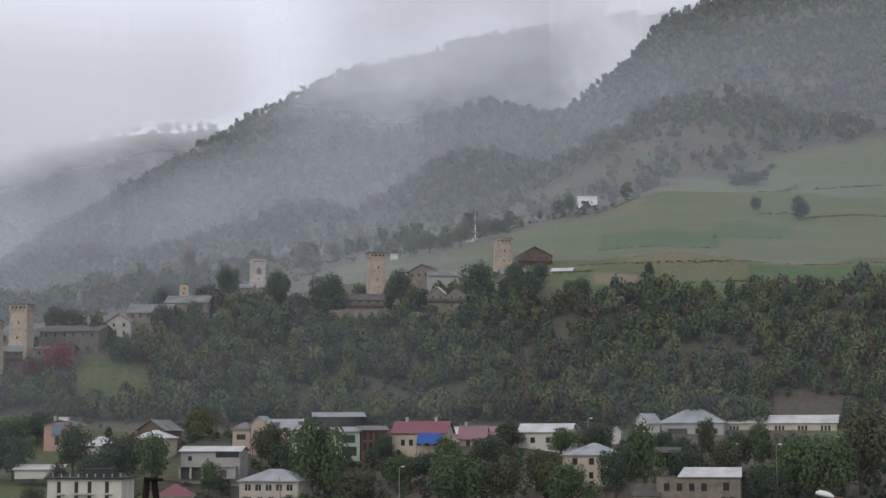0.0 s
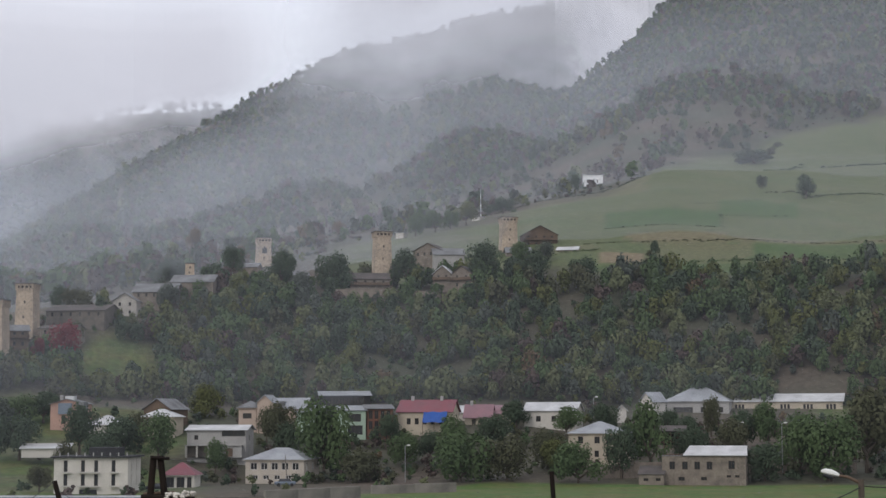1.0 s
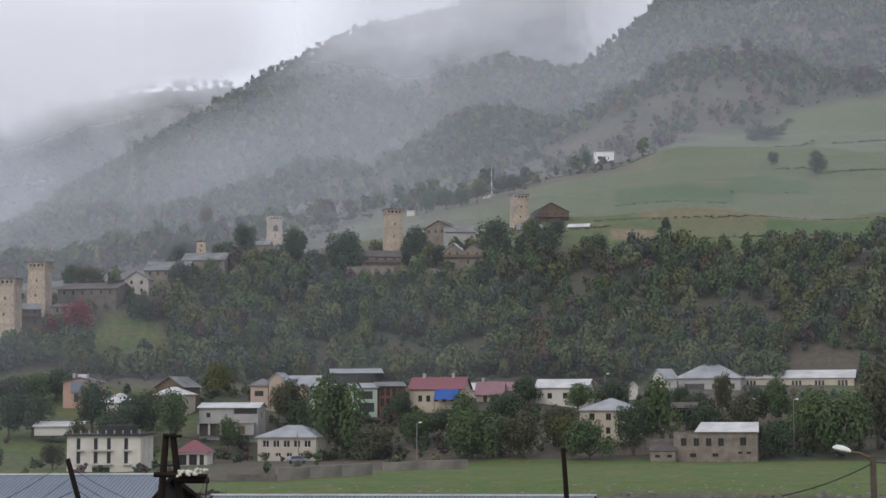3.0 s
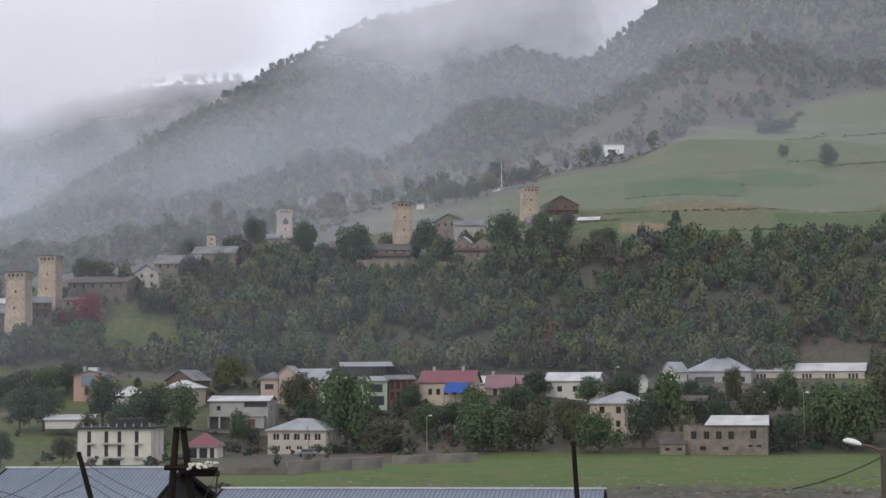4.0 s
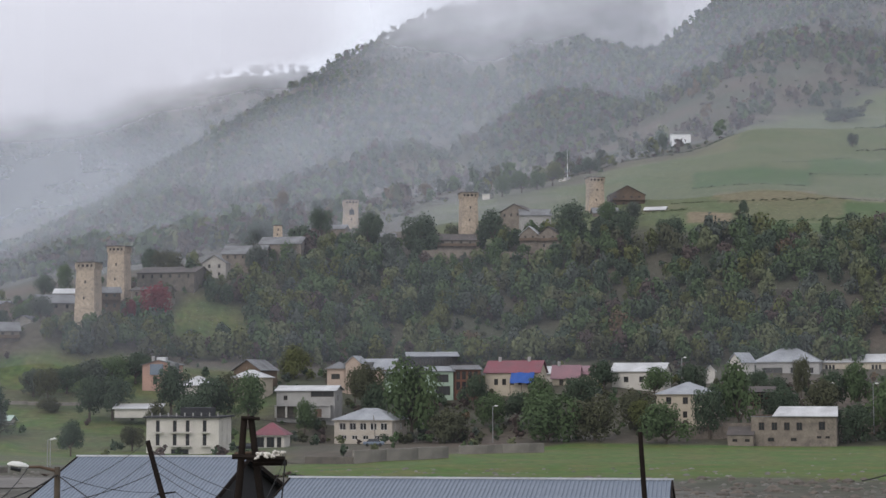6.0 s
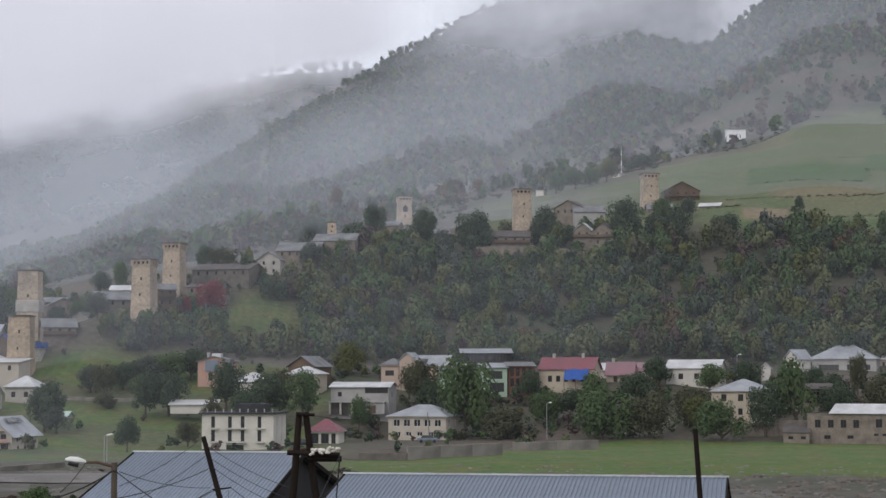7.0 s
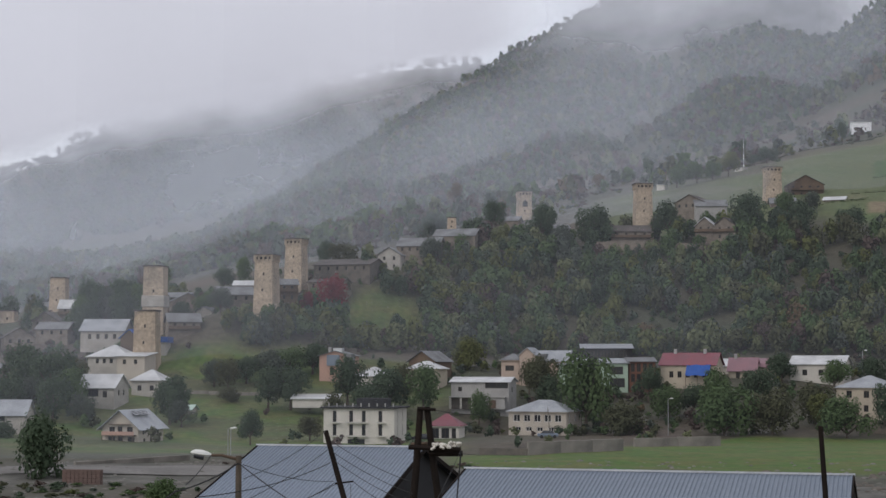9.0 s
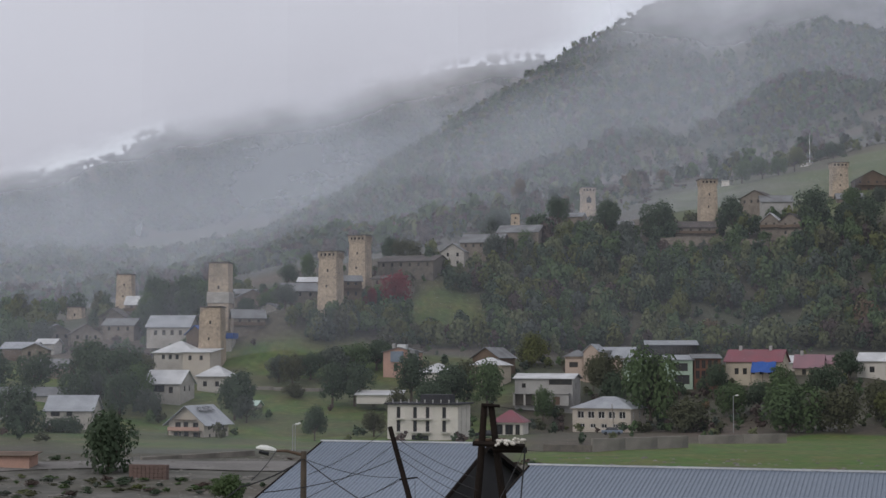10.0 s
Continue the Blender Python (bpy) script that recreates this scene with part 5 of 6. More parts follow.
def mountain():
    x, y = polar(-27.5, 17.5, 560, 1640)
    b = math.degrees(math.atan2(x, y))
    if math.hypot(x, y) > crest(*((SPUR_E, SPUR_D) if b > 7 else (RIDGE_E, RIDGE_D)), b)[0] + 12:
        return None
    d, b = math.hypot(x, y) / 1.1, math.degrees(math.atan2(x, y))
    m, g, hgh, s = cover(x, y, 0)
    if hgh > 0.15:
        return None
    # bare grassy belt just above the village and the fields
    lim = float(np.interp(b, [-14, -12, -5, 4, 12, 16], [545, 640, 830, 850, 860, 880])) + 90 * noise.noise(Vector((x, y, 12)) * 0.008)
    if rng.uniform() < 0.85 * (1 - smooth(lim - 60, lim + 70, d)):
        return None
    if noise.noise(Vector((x, y, 4)) * 0.012) < -0.35 and rng.uniform() < 0.6:
        return None
    return x, y


def mountain_size(x, y):
    w = rng.uniform(6, 11.5) * (1 - 0.25 * smooth(1000, 1300, math.hypot(x, y)))
    return w * rng.uniform(0.8, 1.25), w


def mountain_mix(x, y):
    k = noise.noise(Vector((x, y, 11)) * 0.008)
    d, b = math.hypot(x, y), math.degrees(math.atan2(x, y))
    dry = (1 - smooth(800, 1150, d + 200 * k)) * 0.8 + 0.25 * max(k, 0)
    w = np.array([0.26, 0.26, 0.06, 0.1 + 0.25 * dry, 0.004 + 0.03 * dry, 0.0, 0.06 + 0.5 * dry, 0.08, 0.18])
    return w / w.sum()


plant("mountain_forest", "hazy forest of mixed trees over the mountain", 13500, mountain, mountain_size, FAR, mountain_mix)


def far_place():
    b, d = radians(rng.uniform(-29, -8)), rng.uniform(1780, 2268)
    return d * math.sin(b), d * math.cos(b)


plant("far_forest", "faint dark forest over the far mountain", 3200, far_place, lambda x, y: (rng.uniform(10, 17), rng.uniform(12, 24)), FAR,
      lambda x, y: np.array([0.3, 0.35, 0.0, 0.1, 0.0, 0.0, 0.05, 0.05, 0.15]))


def heath_place():
    x, y = polar(-14, 17.5, 545, 1010)
    d, b = math.hypot(x, y) / 1.1, math.degrees(math.atan2(x, y))
    m, g, hgh, s = cover(x, y, 0)
    return None if hgh > 0.12 or noise.noise(Vector((x, y, 6)) * 0.02) < -0.2 else (x, y)


plant("heath", "brown and green shrubs over the upper slope", 2000, heath_place, lambda x, y: (rng.uniform(0.8, 2.6), rng.uniform(2.0, 5.0)), FAR,
      lambda x, y: np.array([0.08, 0.08, 0.05, 0.24, 0.07, 0.0, 0.36, 0.04, 0.08]), "bushes")


# hedges and low walls between the field terraces: bearing and distance of both ends
def hedge(b0, d0, b1, d1, size, thick=1.0):
    qs, ns = [], []
    p0 = Vector((d0 * 1.1 * math.sin(radians(b0)), d0 * 1.1 * math.cos(radians(b0)), 0))
    p1 = Vector((d1 * 1.1 * math.sin(radians(b1)), d1 * 1.1 * math.cos(radians(b1)), 0))
    k = int((p1 - p0).length / (size * 0.35))
    for i in range(k):
        if noise.noise(Vector((i * 0.05, d0, 0))) < -0.4:
            continue
        p = p0.lerp(p1, i / max(k - 1, 1)) + Vector((rng.normal() * 0.8, rng.normal() * 0.8, 0))
        s = size * rng.uniform(0.5, 1.3)
        q, nq = SCRUB[rng.integers(4)]
        ns.append(nq[::2])
        qs.append(q[::2] * np.array([s * 0.75, s * 0.75, s * 0.4], dtype=np.float32) + np.array([p.x, p.y, ground_z(p.x, p.y) - 0.3], dtype=np.float32))
    ob = new("hedge", quads_mesh("hedge", np.concatenate(qs), np.concatenate(ns), [LEAVES[rng.choice([0, 1, 3])]]))
    tagged(ob, "low dark hedge along a field terrace", "hedge", "field hedges", kind="stuff")


for h in (
    (3.45, 680, 5.36, 661, 1.3),
    (5.36, 661, 7.08, 702, 1.5),
    (7.08, 702, 10.09, 710, 1.4),
    (10.09, 754, 11.5, 806, 4.2),
    (10.2, 748, 11.2, 775, 3.6),
    (11.11, 716, 12.3, 740, 2.6),
    (12.9, 735, 15.5, 742, 2.4),
    (10.91, 640, 12.1, 642, 1.5),
    (12.1, 640, 12.55, 632, 1.6),
    (12.55, 632, 15.6, 637, 1.5),
    (5.53, 561, 9.45, 560, 1.2),
    (9.45, 560, 9.5, 586, 0.9),
    (9.5, 584, 12.1, 587, 1.1),
    (4.67, 533, 9.9, 533, 1.3),
    (9.9, 534, 16, 536, 1.2),
    (3.2, 517, 5.3, 518, 1.4),
    (6.9, 501, 7.1, 520, 1.8),
    (7.03, 502, 12.4, 505, 1.3),
    (12.4, 505, 16, 507, 1.3),
    (8.6, 604, 10.9, 622, 0.9),
    (0.2, 640, 3.4, 682, 1.6),
):
    hedge(*h)

# ---- near sheds with ribbed blue tin roofs ----
def ribbed_shed(p, yaw, length, run, pitch, label, wall, gable_mat):
    """Ridge's left end at p; the ridge runs along local x, the near slope falls towards -y. Each roof sheet is a part with its ribs."""
    root = new("shed")
    root.matrix_world = pose(*p, 0, 0, yaw)
    tagged(root, label, "shed", "blue-roofed sheds")
    fall = run * math.tan(radians(pitch))
    sheet_w, pitch_r = 1.05, 0.21
    count = int(length / sheet_w)
    sheet_w = length / count
    for side in (-1, 1):
        bm = bmesh.new()
        k = 5
        xs = []
        for i in range(k):
            x = i * sheet_w / k
            xs += [(x, 0), (x + 0.11, 0), (x + 0.125, 0.055), (x + 0.165, 0.055)]
        xs.append((sheet_w, 0))
        top = [bm.verts.new((x, 0, z)) for x, z in xs]
        low = [bm.verts.new((x, side * run, z - fall)) for x, z in xs]
        for i in range(len(xs) - 1):
            bm.faces.new((low[i], low[i + 1], top[i + 1], top[i]) if side < 0 else (top[i], top[i + 1], low[i + 1], low[i]))
        me = bpy.data.meshes.new("roof_sheet")
        bm.to_mesh(me)
        bm.free()
        me.materials.append(M["bluetin"])
        for c in range(count):
            ob = new("roof_sheet", me)
            ob.parent, ob.location = root, (c * sheet_w, 0, 0.004 * (c % 2))
    part("ridge_cap", tube([(-0.1, 0, 0.03), (length + 0.1, 0, 0.03)], [0.09, 0.09], 8), M["zinc"], root)
    for x, name in ((-0.06, "verge"), (length, "verge")):
        for side in (-1, 1):
            bm = bmesh.new()
            vs = [bm.verts.new(v) for v in ((x, 0, 0.06), (x + 0.06, 0, 0.06), (x + 0.06, side * run, 0.06 - fall), (x, side * run, 0.06 - fall), (x, 0, -0.2), (x + 0.06, 0, -0.2), (x + 0.06, side * run, -0.2 - fall), (x, side * run, -0.2 - fall))]
            for f in ((0, 1, 2, 3), (4, 7, 6, 5), (0, 4, 5, 1), (3, 2, 6, 7), (0, 3, 7, 4), (1, 5, 6, 2)):
                bm.faces.new([vs[i] for i in f])
            part(name, bm, M["darkwood"], root)
    for x in (0.5, length - 0.6):
        bm = bmesh.new()
        s = (run - 0.5) / run
        pts = [(x, -run + 0.5, -8), (x, run - 0.5, -8), (x, run - 0.5, -fall * s - 0.1), (x, 0, -0.1), (x, -run + 0.5, -fall * s - 0.1)]
        a = [bm.verts.new(v) for v in pts]
        b = [bm.verts.new((v[0] + 0.2, v[1], v[2])) for v in pts]
        bm.faces.new(a)
        bm.faces.new(b[::-1])
        for i in range(5):
            bm.faces.new((a[i], b[i], b[(i + 1) % 5], a[(i + 1) % 5]))
        part("gable_wall", bm, M[gable_mat], root)
    for y in (-run + 0.5, run - 0.5):
        part("wall", box(0.7, y - 0.1, -8, length - 0.6, y + 0.1, -fall * (run - 0.5) / run - 0.1), M[wall], root)
    return root


ribbed_shed((-25.30, 90.01, 10.16), -3.3, 9.65, 12.5, 13, "long shed under a blue-grey ribbed tin roof", "beige", "black")
ribbed_shed((-12.38, 82.68, 9.45), -6.0, 18.99, 10, 13, "long shed with a ribbed blue tin roof and cream gable", "beige", "cream")



# ---- poles, lamps and cables in the foreground ----
def pole(name, label, top, foot, r0, r1, material="darkwood"):
    root = new(name)
    root.location = foot
    t = Vector(top) - Vector(foot)
    part("shaft", tube([(0, 0, -1), t * 0.5 + Vector((0.02, 0, 0)), t], [r1, (r0 + r1) / 2, r0], 10), M[material], root)
    return tagged(root, label, "pole")


def down(p, z):
    return (p[0], p[1], z)


# leaning pole and the single pole at the far shed
LP = (-14.02, 58.85, 12.25)
LF = (-12.78, 58.01, 8.58)
lean = pole("utility_pole", "dark leaning timber utility pole with a short bracket", LP, Vector(LP).lerp(Vector(LF), 1.9), 0.09, 0.13)
part("bracket", tube([Vector((-13.61, 58.61, 10.36)) - lean.location, Vector((-12.95, 58.76, 10.44)) - lean.location], [0.04, 0.03], 6), M["darkwood"], lean)
RP = (3.81, 61.48, 12.45)
RF = (4.02, 61.47, 8.30)
pole("utility_pole", "slim dark timber pole by the shed gable", RP, Vector(RP).lerp(Vector(RF), 1.6), 0.09, 0.13)

# twin-legged pole with its transformer platform
AT, AL, AR = Vector((-9.96, 56.33, 13.20)), Vector((-10.39, 56.25, 9.00)), Vector((-9.28, 56.44, 9.01))
af = new("twin_utility_pole")
af.location = AL - Vector((0, 0, 4))
tagged(af, "twin-legged tarred timber pole carrying a platform of insulators", "pole")


def rel_pts(root, *pts):
    return [Vector(p) - root.location for p in pts]


top_l, top_r = AT + Vector((-0.1, 0, 0)), AT + Vector((0.12, 0.05, 0))
part("leg", tube(rel_pts(af, AL + (AL - top_l) * 0.35, (AL + top_l) / 2 + Vector((0.03, 0, 0)), top_l), [0.14, 0.13, 0.11], 10), M["darkwood"], af)
part("leg", tube(rel_pts(af, AR + (AR - top_r) * 0.35, (AR + top_r) / 2 + Vector((-0.03, 0, 0)), top_r), [0.14, 0.13, 0.11], 10), M["darkwood"], af)
part("cap_beam", tube(rel_pts(af, Vector((-10.13, 56.18, 13.14)), Vector((-9.51, 56.29, 13.11))), [0.06, 0.06], 6), M["darkwood"], af)
part("arm", tube(rel_pts(af, Vector((-10.38, 55.80, 11.84)), Vector((-8.60, 56.11, 11.75))), [0.1, 0.09], 6), M["darkwood"], af)
part("arm", tube(rel_pts(af, Vector((-10.46, 56.68, 11.89)), Vector((-9.41, 56.87, 11.94))), [0.07, 0.06], 6), M["wood"], af)
part("platform", tube(rel_pts(af, Vector((-9.71, 56.04, 11.62)), Vector((-8.56, 56.22, 11.61))), [0.1, 0.1], 4), M["darkwood"], af)
part("brace", tube(rel_pts(af, Vector((-8.60, 56.11, 11.71)), Vector((-8.75, 56.08, 9.94))), [0.03, 0.025], 5), M["wire"], af)
r_i = random.Random(5)
c0, c1 = Vector((-9.52, 55.84, 11.83)), Vector((-8.64, 55.99, 11.94))
for k in range(22):
    q = c0.lerp(c1, r_i.random()) + Vector((0, r_i.uniform(-0.2, 0.2), r_i.uniform(-0.06, 0.12)))
    a = Vector((r_i.uniform(-1, 1), r_i.uniform(-0.5, 0.5), r_i.uniform(-0.2, 0.8))).normalized() * 0.09
    part("insulator", tube(rel_pts(af, q - a, q - a * 0.4, q, q + a * 0.4, q + a), [0.025, 0.055, 0.035, 0.055, 0.03], 8), M["porcelain"], af, "white porcelain insulator")


def street_light(head_a, head_b, joint, foot, label):
    """head_a: the tip of the lamp; head_b: its neck; joint: where the arm meets the pole."""
    root = new("street_lamp")
    root.location = foot
    a, b, j = rel_pts(root, head_a, head_b, joint)
    part("pole", tube([(0, 0, -2), j * 0.5, j + Vector((0, 0, 0.12))], [0.12, 0.11, 0.09], 10), M["bark"], root, "weathered brown pole")
    part("arm", tube([j, j.lerp(b, 0.6) + Vector((0, 0, 0.05)), b], [0.05, 0.045, 0.04], 8), M["wood"], root)
    ax = (a - b)
    bm = tube([b, b + ax * 0.15, b + ax * 0.45, b + ax * 0.8, a], [0.045, 0.09, 0.125, 0.11, 0.035], 12)
    for v in bm.verts:
        line = b.z + (v.co - b).dot(ax) / ax.dot(ax) * ax.z
        if v.co.z < line:
            v.co.z = line + (v.co.z - line) * 0.45
    part("lamp_head", bm, M["lamp"], root, "white lamp shell")
    part("lens", tube([b + ax * 0.35 + Vector((0, 0, -0.09)), b + ax * 0.85 + Vector((0, 0, -0.08))], [0.09, 0.07], 8), M["glass"], root)
    return tagged(root, label, "street lamp", "near street lamps")


JL = (-13.97, 47.49, 11.83)
street_light((-15.32, 47.07, 12.05), (-14.75, 47.25, 11.96), JL, (JL[0], JL[1], JL[2] - 7), "white-headed street lamp on a brown wooden pole")
JR = (11.94, 48.04, 12.54)
street_light((10.84, 48.30, 12.89), (11.34, 48.18, 12.76), JR, (JR[0], JR[1], JR[2] - 7), "white-headed street lamp on a brown wooden pole")


def cable(a, b, sag, r=0.012, label="thin black overhead cable"):
    a, b = Vector(a), Vector(b)
    k = 12
    pts = [a.lerp(b, i / k) - Vector((0, 0, sag * 4 * (i / k) * (1 - i / k))) for i in range(k + 1)]
    me = bpy.data.meshes.new("cable")
    bm = tube(pts, [r] * (k + 1), 5)
    bm.to_mesh(me)
    bm.free()
    me.materials.append(M["wire"])
    tagged(new("cable", me), label, "cable", "overhead cables")


POST_L = (-13.97, 47.49, 11.73)
cable(POST_L, (-10.85, 42.64, 10.88), 0.05, 0.016)
cable(POST_L, (-14.00, 41.71, 11.31), 0.1, 0.022)
cable((-14.00, 41.71, 11.31), (-14.09, 37.01, 10.75), 0.1, 0.018)
cable((-14.75, 47.25, 11.96), (-14.41, 43.90, 11.33), 0.06, 0.014)
cable(LP, (-13.90, 47.74, 11.24), 0.15, 0.011)
cable((-13.92, 58.65, 11.56), (-13.69, 46.42, 10.60), 0.12, 0.011)
cable((-13.78, 58.57, 11.11), (-13.44, 41.90, 11.16), 0.2, 0.015)
cable((-13.65, 58.60, 10.36), (-13.15, 48.86, 10.24), 0.08, 0.013)
cable((-13.61, 58.61, 10.32), (-13.21, 46.56, 10.27), 0.1, 0.013)
cable((-13.91, 58.77, 11.96), (-10.45, 56.24, 10.65), 0.12, 0.011)
cable((-13.76, 58.69, 11.52), (-10.10, 55.18, 10.29), 0.12, 0.011)
cable((-13.72, 58.70, 11.23), (-10.00, 54.08, 10.07), 0.12, 0.011)
cable((-13.84, 47.52, 11.68), (-13.65, 58.60, 10.44), 0.15, 0.011)
cable((-12.95, 58.76, 10.42), (-10.64, 53.96, 9.96), 0.05, 0.012)
cable((-13.05, 58.74, 10.34), (-12.40, 55.84, 9.48), 0.0, 0.01)
cable((-9.96, 56.33, 13.16), (-8.91, 63.18, 12.75), 0.05, 0.009)
cable((-9.46, 55.97, 11.82), (-8.91, 63.17, 11.19), 0.05, 0.009)
cable((-8.60, 56.11, 11.75), (-8.41, 48.78, 10.26), 0.06, 0.01)
cable((11.93, 48.04, 12.44), (8.35, 43.20, 11.82), 0.1, 0.018)
cable((11.94, 48.04, 12.47), (15.93, 52.64, 12.36), 0.1, 0.018)


# ---- walls, banks, far lamps and small things by the river ----
def retaining_wall(p, q, h, label, mat_name="concrete", thick=0.5, blocks=6.0, deep=1.5):
    """A wall of cast panels from p to q (feet); each panel is a part."""
    p, q = Vector(p), Vector(q)
    root = new("retaining_wall")
    root.location = p
    n = max(int((q - p).length / blocks), 1)
    ang = math.degrees(math.atan2(q.y - p.y, q.x - p.x))
    L = (q - p).length / n
    me = None
    for i in range(n):
        c = (q - p) * (i / n)
        bm = box(0.02, 0, -deep, L - 0.02, thick, h * random.uniform(0.94, 1.04), 0.04)
        ob = part("panel", bm, M[mat_name], root)
        ob.matrix_local = Matrix.Translation(c) @ pose(0, 0, 0, 0, 0, ang)
    return tagged(root, label, "wall")


retaining_wall((-31.03, 279.88, -0.39), (-15.65, 294.38, -0.20), 2.33, "old grey concrete retaining wall along the meadow")
retaining_wall((-14.40, 308.76, -0.30), (1.47, 316.80, -0.29), 1.91, "broken pale concrete retaining wall below the trees")
retaining_wall((-39.68, 281.01, -0.24), (-31.22, 279.86, -0.58), 1.17, "dark stone retaining wall beside the meadow", "darkstone")
retaining_wall((32.06, 350.54, 2.08), (46.39, 351.15, 3.21), 1.70, "low dark stone wall behind the meadow", "stone")
retaining_wall((63.28, 352.97, 2.86), (86.31, 350.33, 3.35), 0.99, "low stone wall behind the meadow", "stone")
retaining_wall((-92.39, 230.79, -0.54), (-81.53, 251.10, -0.34), 1.20, "long low concrete wall along the river bank", "concrete")
retaining_wall((-36.0, 522.5, 50.6), (-18.0, 523.2, 51.0), 4.0, "old rubble stone terrace wall under the hillside house", "stone", blocks=3.0)
retaining_wall((-11.8, 522.5, 50.6), (-2.4, 522.8, 50.8), 3.4, "broken rubble stone terrace wall under the hillside houses", "stone", blocks=2.4)
retaining_wall((-120.59, 365.63, 8.82), (-102.83, 368.73, 8.31), 0.40, "pale roadside kerb wall", "concrete", deep=0.4)


def far_lamp(p, hgt, label, pole_mat="steel"):
    root = new("street_lamp")
    root.location = p
    part("pole", tube([(0, 0, -1.5), (0, 0, hgt)], [0.09, 0.06], 8), M[pole_mat], root)
    part("arm", tube([(0, 0, hgt - 0.05), (0.5, -0.2, hgt + 0.15)], [0.05, 0.04], 6), M[pole_mat], root)
    part("lamp_head", tube([(0.4, -0.15, hgt + 0.12), (0.75, -0.3, hgt + 0.16), (1.1, -0.4, hgt + 0.14)], [0.08, 0.17, 0.06], 8), M["lamp"], root, "white lamp shell")
    return tagged(root, label, "street lamp", "roadside lamps")


for p, hgt in (
    ((-9.09, 344.18, 1.26), 6.87), ((69.96, 347.22, 3.73), 8.78), ((64.66, 368.37, 7.58), 4.89), ((35.82, 407.63, 13.89), 4.79),
    ((-80.20, 268.79, -0.34), 4.63), ((-78.72, 262.35, 0.47), 3.96),
):
    far_lamp(p, hgt, "slim grey street lamp by the valley road")
for p, hgt in (((36.03, 356.78, 3.30), 7.40), ((-33.41, 341.57, 0.96), 5.43), ((-11.99, 346.29, 0.48), 2.86)):
    pole("utility_pole", "grey concrete utility pole by the road", (p[0] - 0.4, p[1], p[2] + hgt), p, 0.08, 0.13, "concrete")

# radio mast
mp = (13.92, 690.66, 96.94)
mast = new("radio_mast")
mast.location = mp
tagged(mast, "slim pale radio mast with white bands", "mast")
for k in range(6):
    z0 = k * 12.84 / 6
    part("section", tube([(0, 0, z0), (0, 0, z0 + 12.84 / 6 - 0.02)], [0.2 - 0.02 * k, 0.18 - 0.02 * k], 6), M["steel"] if k % 2 else M["lamp"], mast)

hut = house("orange_hut", "small orange timber hut with a brown flat roof", (-102.96, 209.24, 0.13), -18, 5.45, 4, 1.82, "shed", 0.33, "peach", "wood", front=[(2.0, 0.6, 0.5, 1.2)], cat="hut", clear=False)
brick = new("brick_pile")
brick.location = (-80.93, 204.57, -0.57)
tagged(brick, "stacked pallet of reddish building bricks by the bank", "brick pile")
for i in range(9):
    for k in range(4):
        part("brick_stack", box(-2.6 + 0.58 * i, -0.5, 0.55 * k - 0.3, -2.05 + 0.58 * i, 0.5, 0.55 * k + 0.23, 0.03), M["bricks"], brick)


# parked vehicles far off
def car(p, yaw, mat_name, label):
    root = new("car")
    root.matrix_world = pose(*p, 0, 0, yaw)
    tagged(root, label, "car")
    bm = box(-2.1, -0.85, 0.35, 2.1, 0.85, 0.95, 0.12)
    part("body", bm, M[mat_name], root)
    bm = bmesh.new()
    vs = add_box(bm, -1.4, -0.75, 0.95, 1.3, 0.75, 1.5)
    for v in vs[4:]:
        v.co.x *= 0.72
        v.co.y *= 0.85
    part("cabin", bm, M["glass"], root)
    for x in (-1.3, 1.3):
        for y in (-0.8, 0.8):
            part("wheel", tube([(x, y - 0.1, 0.33), (x, y + 0.1, 0.33)], [0.33, 0.33], 12), M["wire"], root)


car((-57.44, 324.96, -0.14), 0, "black", "dark off-road car parked on the grass")
car((-32.49, 328.40, 0.56), 8, "bluetin", "blue-grey car parked before the beige house")
car((-118.86, 303.13, -0.76), 10, "brick", "dark red car parked near the chalet")

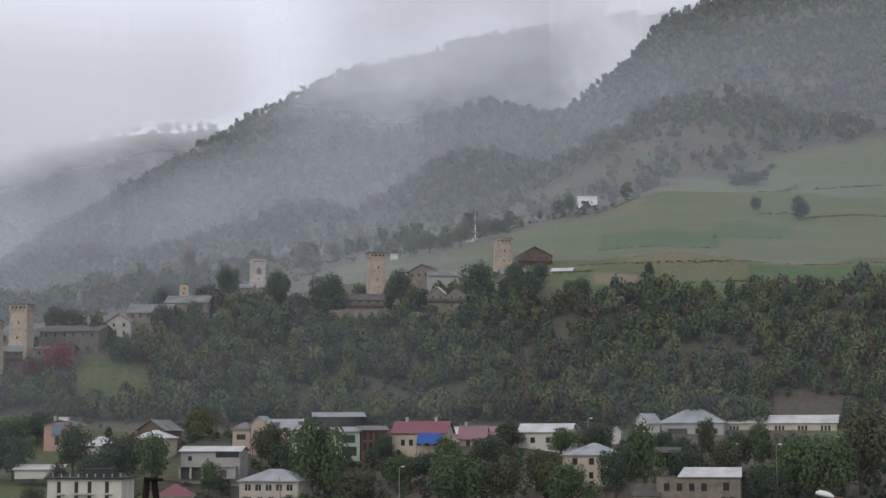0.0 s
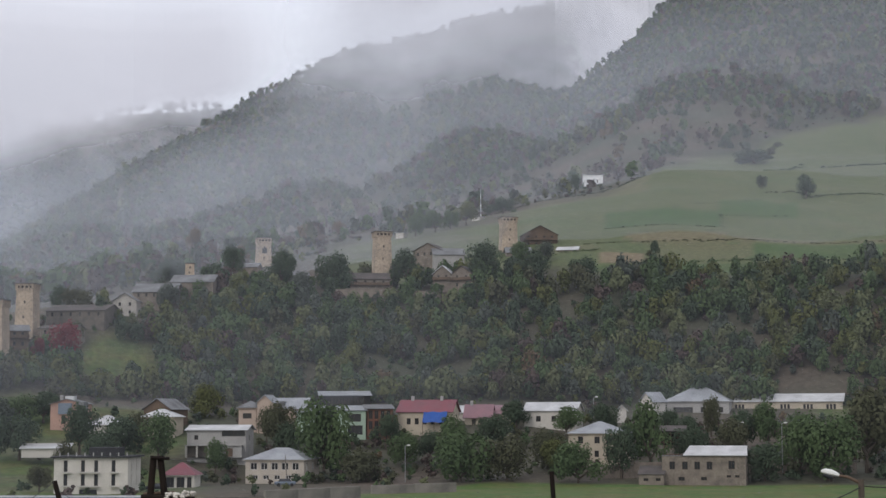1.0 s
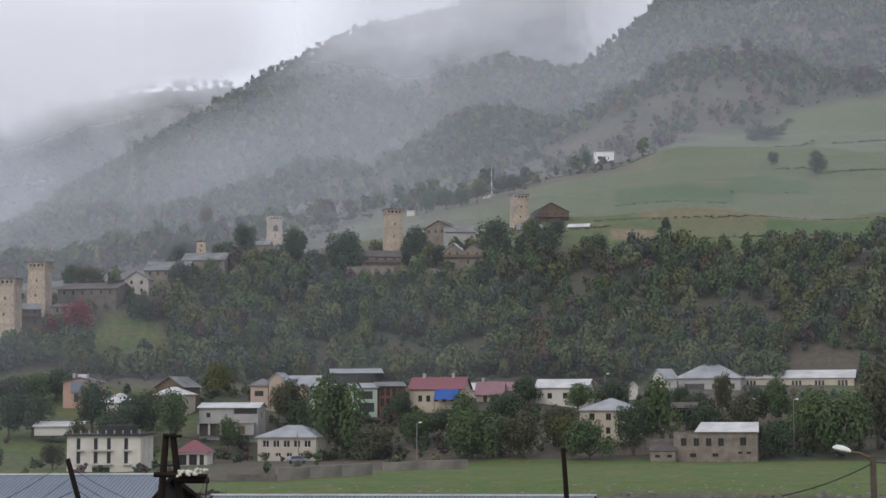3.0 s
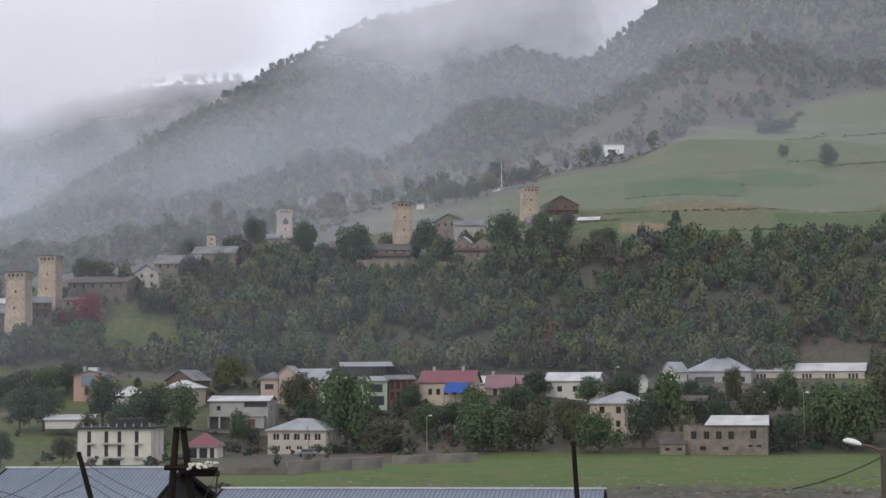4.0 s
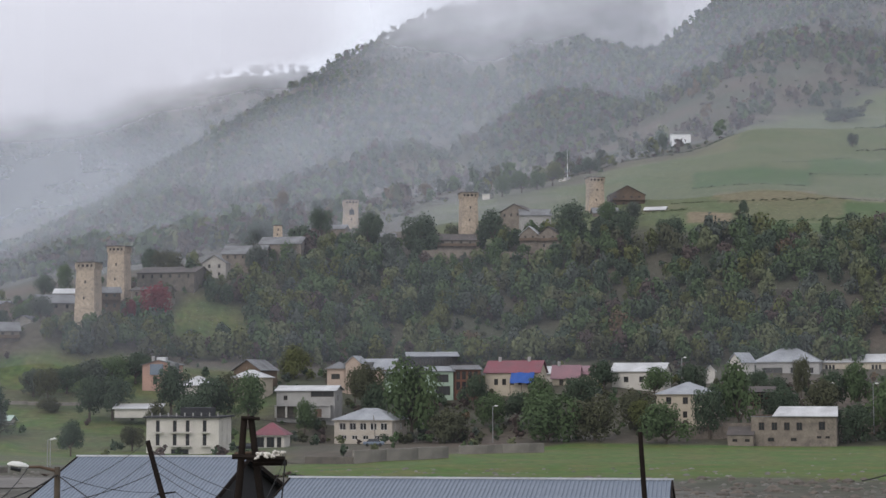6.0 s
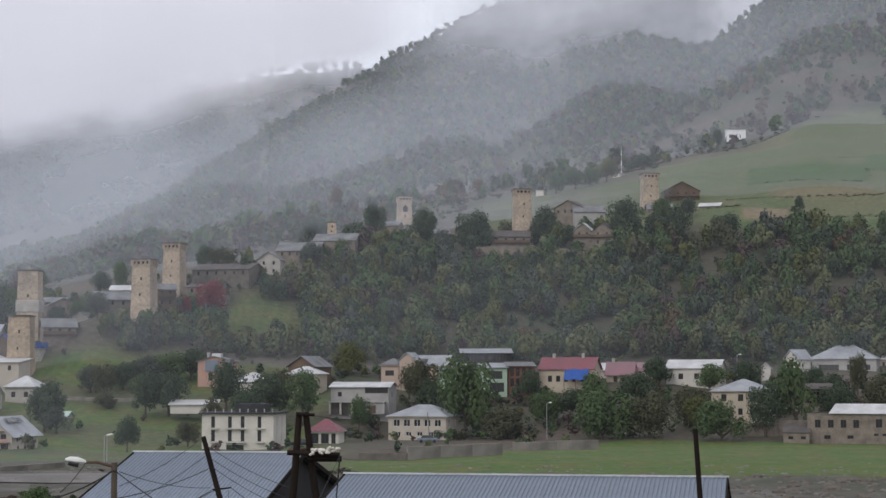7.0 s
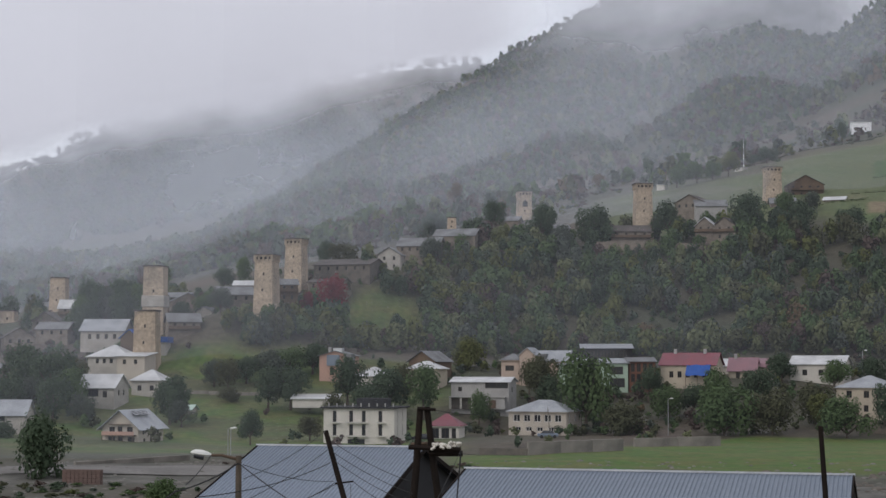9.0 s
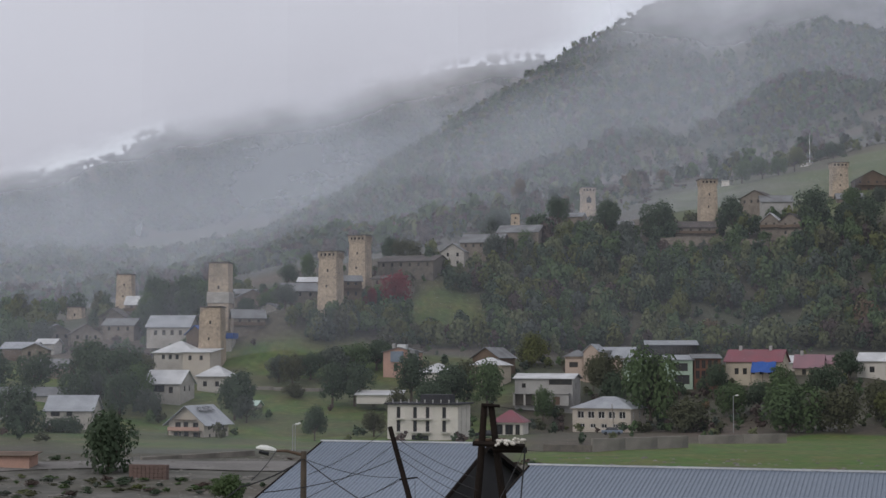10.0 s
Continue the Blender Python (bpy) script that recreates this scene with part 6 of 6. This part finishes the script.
# river bank: boulders and rubble
r_b = random.Random(9)
for name, label, n, b0, b1, d0, d1, s0, s1, mname in (
    ("rubble", "pale boulders and gravel along the river bank", 1700, -27, 16, 150, 240, 0.1, 0.5, "gravel"),
    ("rubble", "dark driftwood and earth heaps on the river bank", 260, 1, 16, 186, 217, 0.25, 0.9, "darkstone"),
    ("rubble", "scattered pale stones in the meadow edge", 60, -10, 16, 218, 312, 0.1, 0.35, "gravel"),
):
    bm = bmesh.new()
    vs, fs = [], []
    for i in range(n):
        x, y = polar(b0, b1, d0, d1)
        s = r_b.uniform(s0, s1) * r_b.uniform(0.5, 1)
        z = ground_z(x, y)
        base = len(vs)
        for u in range(3):
            for k in range(6):
                a = k * math.tau / 6
                q = s * (1, 0.85, 0.35)[u] * r_b.uniform(0.75, 1.2)
                vs.append((x + q * math.cos(a) * 1.3, y + q * math.sin(a), z - 0.1 + s * (0, 0.5, 0.85)[u]))
        for u in range(2):
            for k in range(6):
                fs.append((base + u * 6 + k, base + u * 6 + (k + 1) % 6, base + u * 6 + 6 + (k + 1) % 6, base + u * 6 + 6 + k))
        fs.append(tuple(base + 12 + k for k in range(6)))
    bm.free()
    tagged(mesh_object(name, vs, fs, [M[mname]]), label, "stones", kind="stuff")

# cut of the sandy track on the wooded slope
vs, fs = [], []
for i in range(25):
    t = i / 24
    b, d = radians(14.6 + 3.2 * t), (432 + 4 * math.sin(6 * t)) * 1.1
    for k, (dd, dz) in enumerate(((0, 0.1), (1.6, 1.5), (3.5, 1.7))):
        x, y = (d + dd) * math.sin(b), (d + dd) * math.cos(b)
        vs.append((x, y, ground_z(x, y) + dz + 0.4 * noise.noise(Vector((x, y, k)) * 0.4)))
for i in range(24):
    for k in range(2):
        fs.append((i * 3 + k, i * 3 + k + 3, i * 3 + k + 4, i * 3 + k + 1))
tagged(mesh_object("dirt_track", vs, fs, [mat("sandy_cut", (0.32, 0.23, 0.16), (0.2, 0.15, 0.11))], smoothed=True), "sandy cut bank of a hillside track", "track", kind="structure")

# pale gravel road along the river
vs, fs = [], []
for i in range(41):
    t = i / 40
    b = radians(-27 + 12.5 * t)
    for k in range(6):
        d = 230 + 2.5 * math.sin(5 * t) + k * (2.0 + 1.0 * t)
        x, y = d * math.sin(b), d * math.cos(b)
        vs.append((x, y, max(ground_z(x, y), ground_z(x, y, False)) + 0.12))
for i in range(40):
    for k in range(5):
        fs.append((i * 6 + k, i * 6 + k + 6, i * 6 + k + 7, i * 6 + k + 1))
tagged(mesh_object("road", vs, fs, [mat("road_gravel", (0.17, 0.16, 0.148), (0.115, 0.11, 0.1), s1=0.12, s2=1.5, amp=0.2)], smoothed=True), "pale gravel road along the river bank", "road", kind="structure")
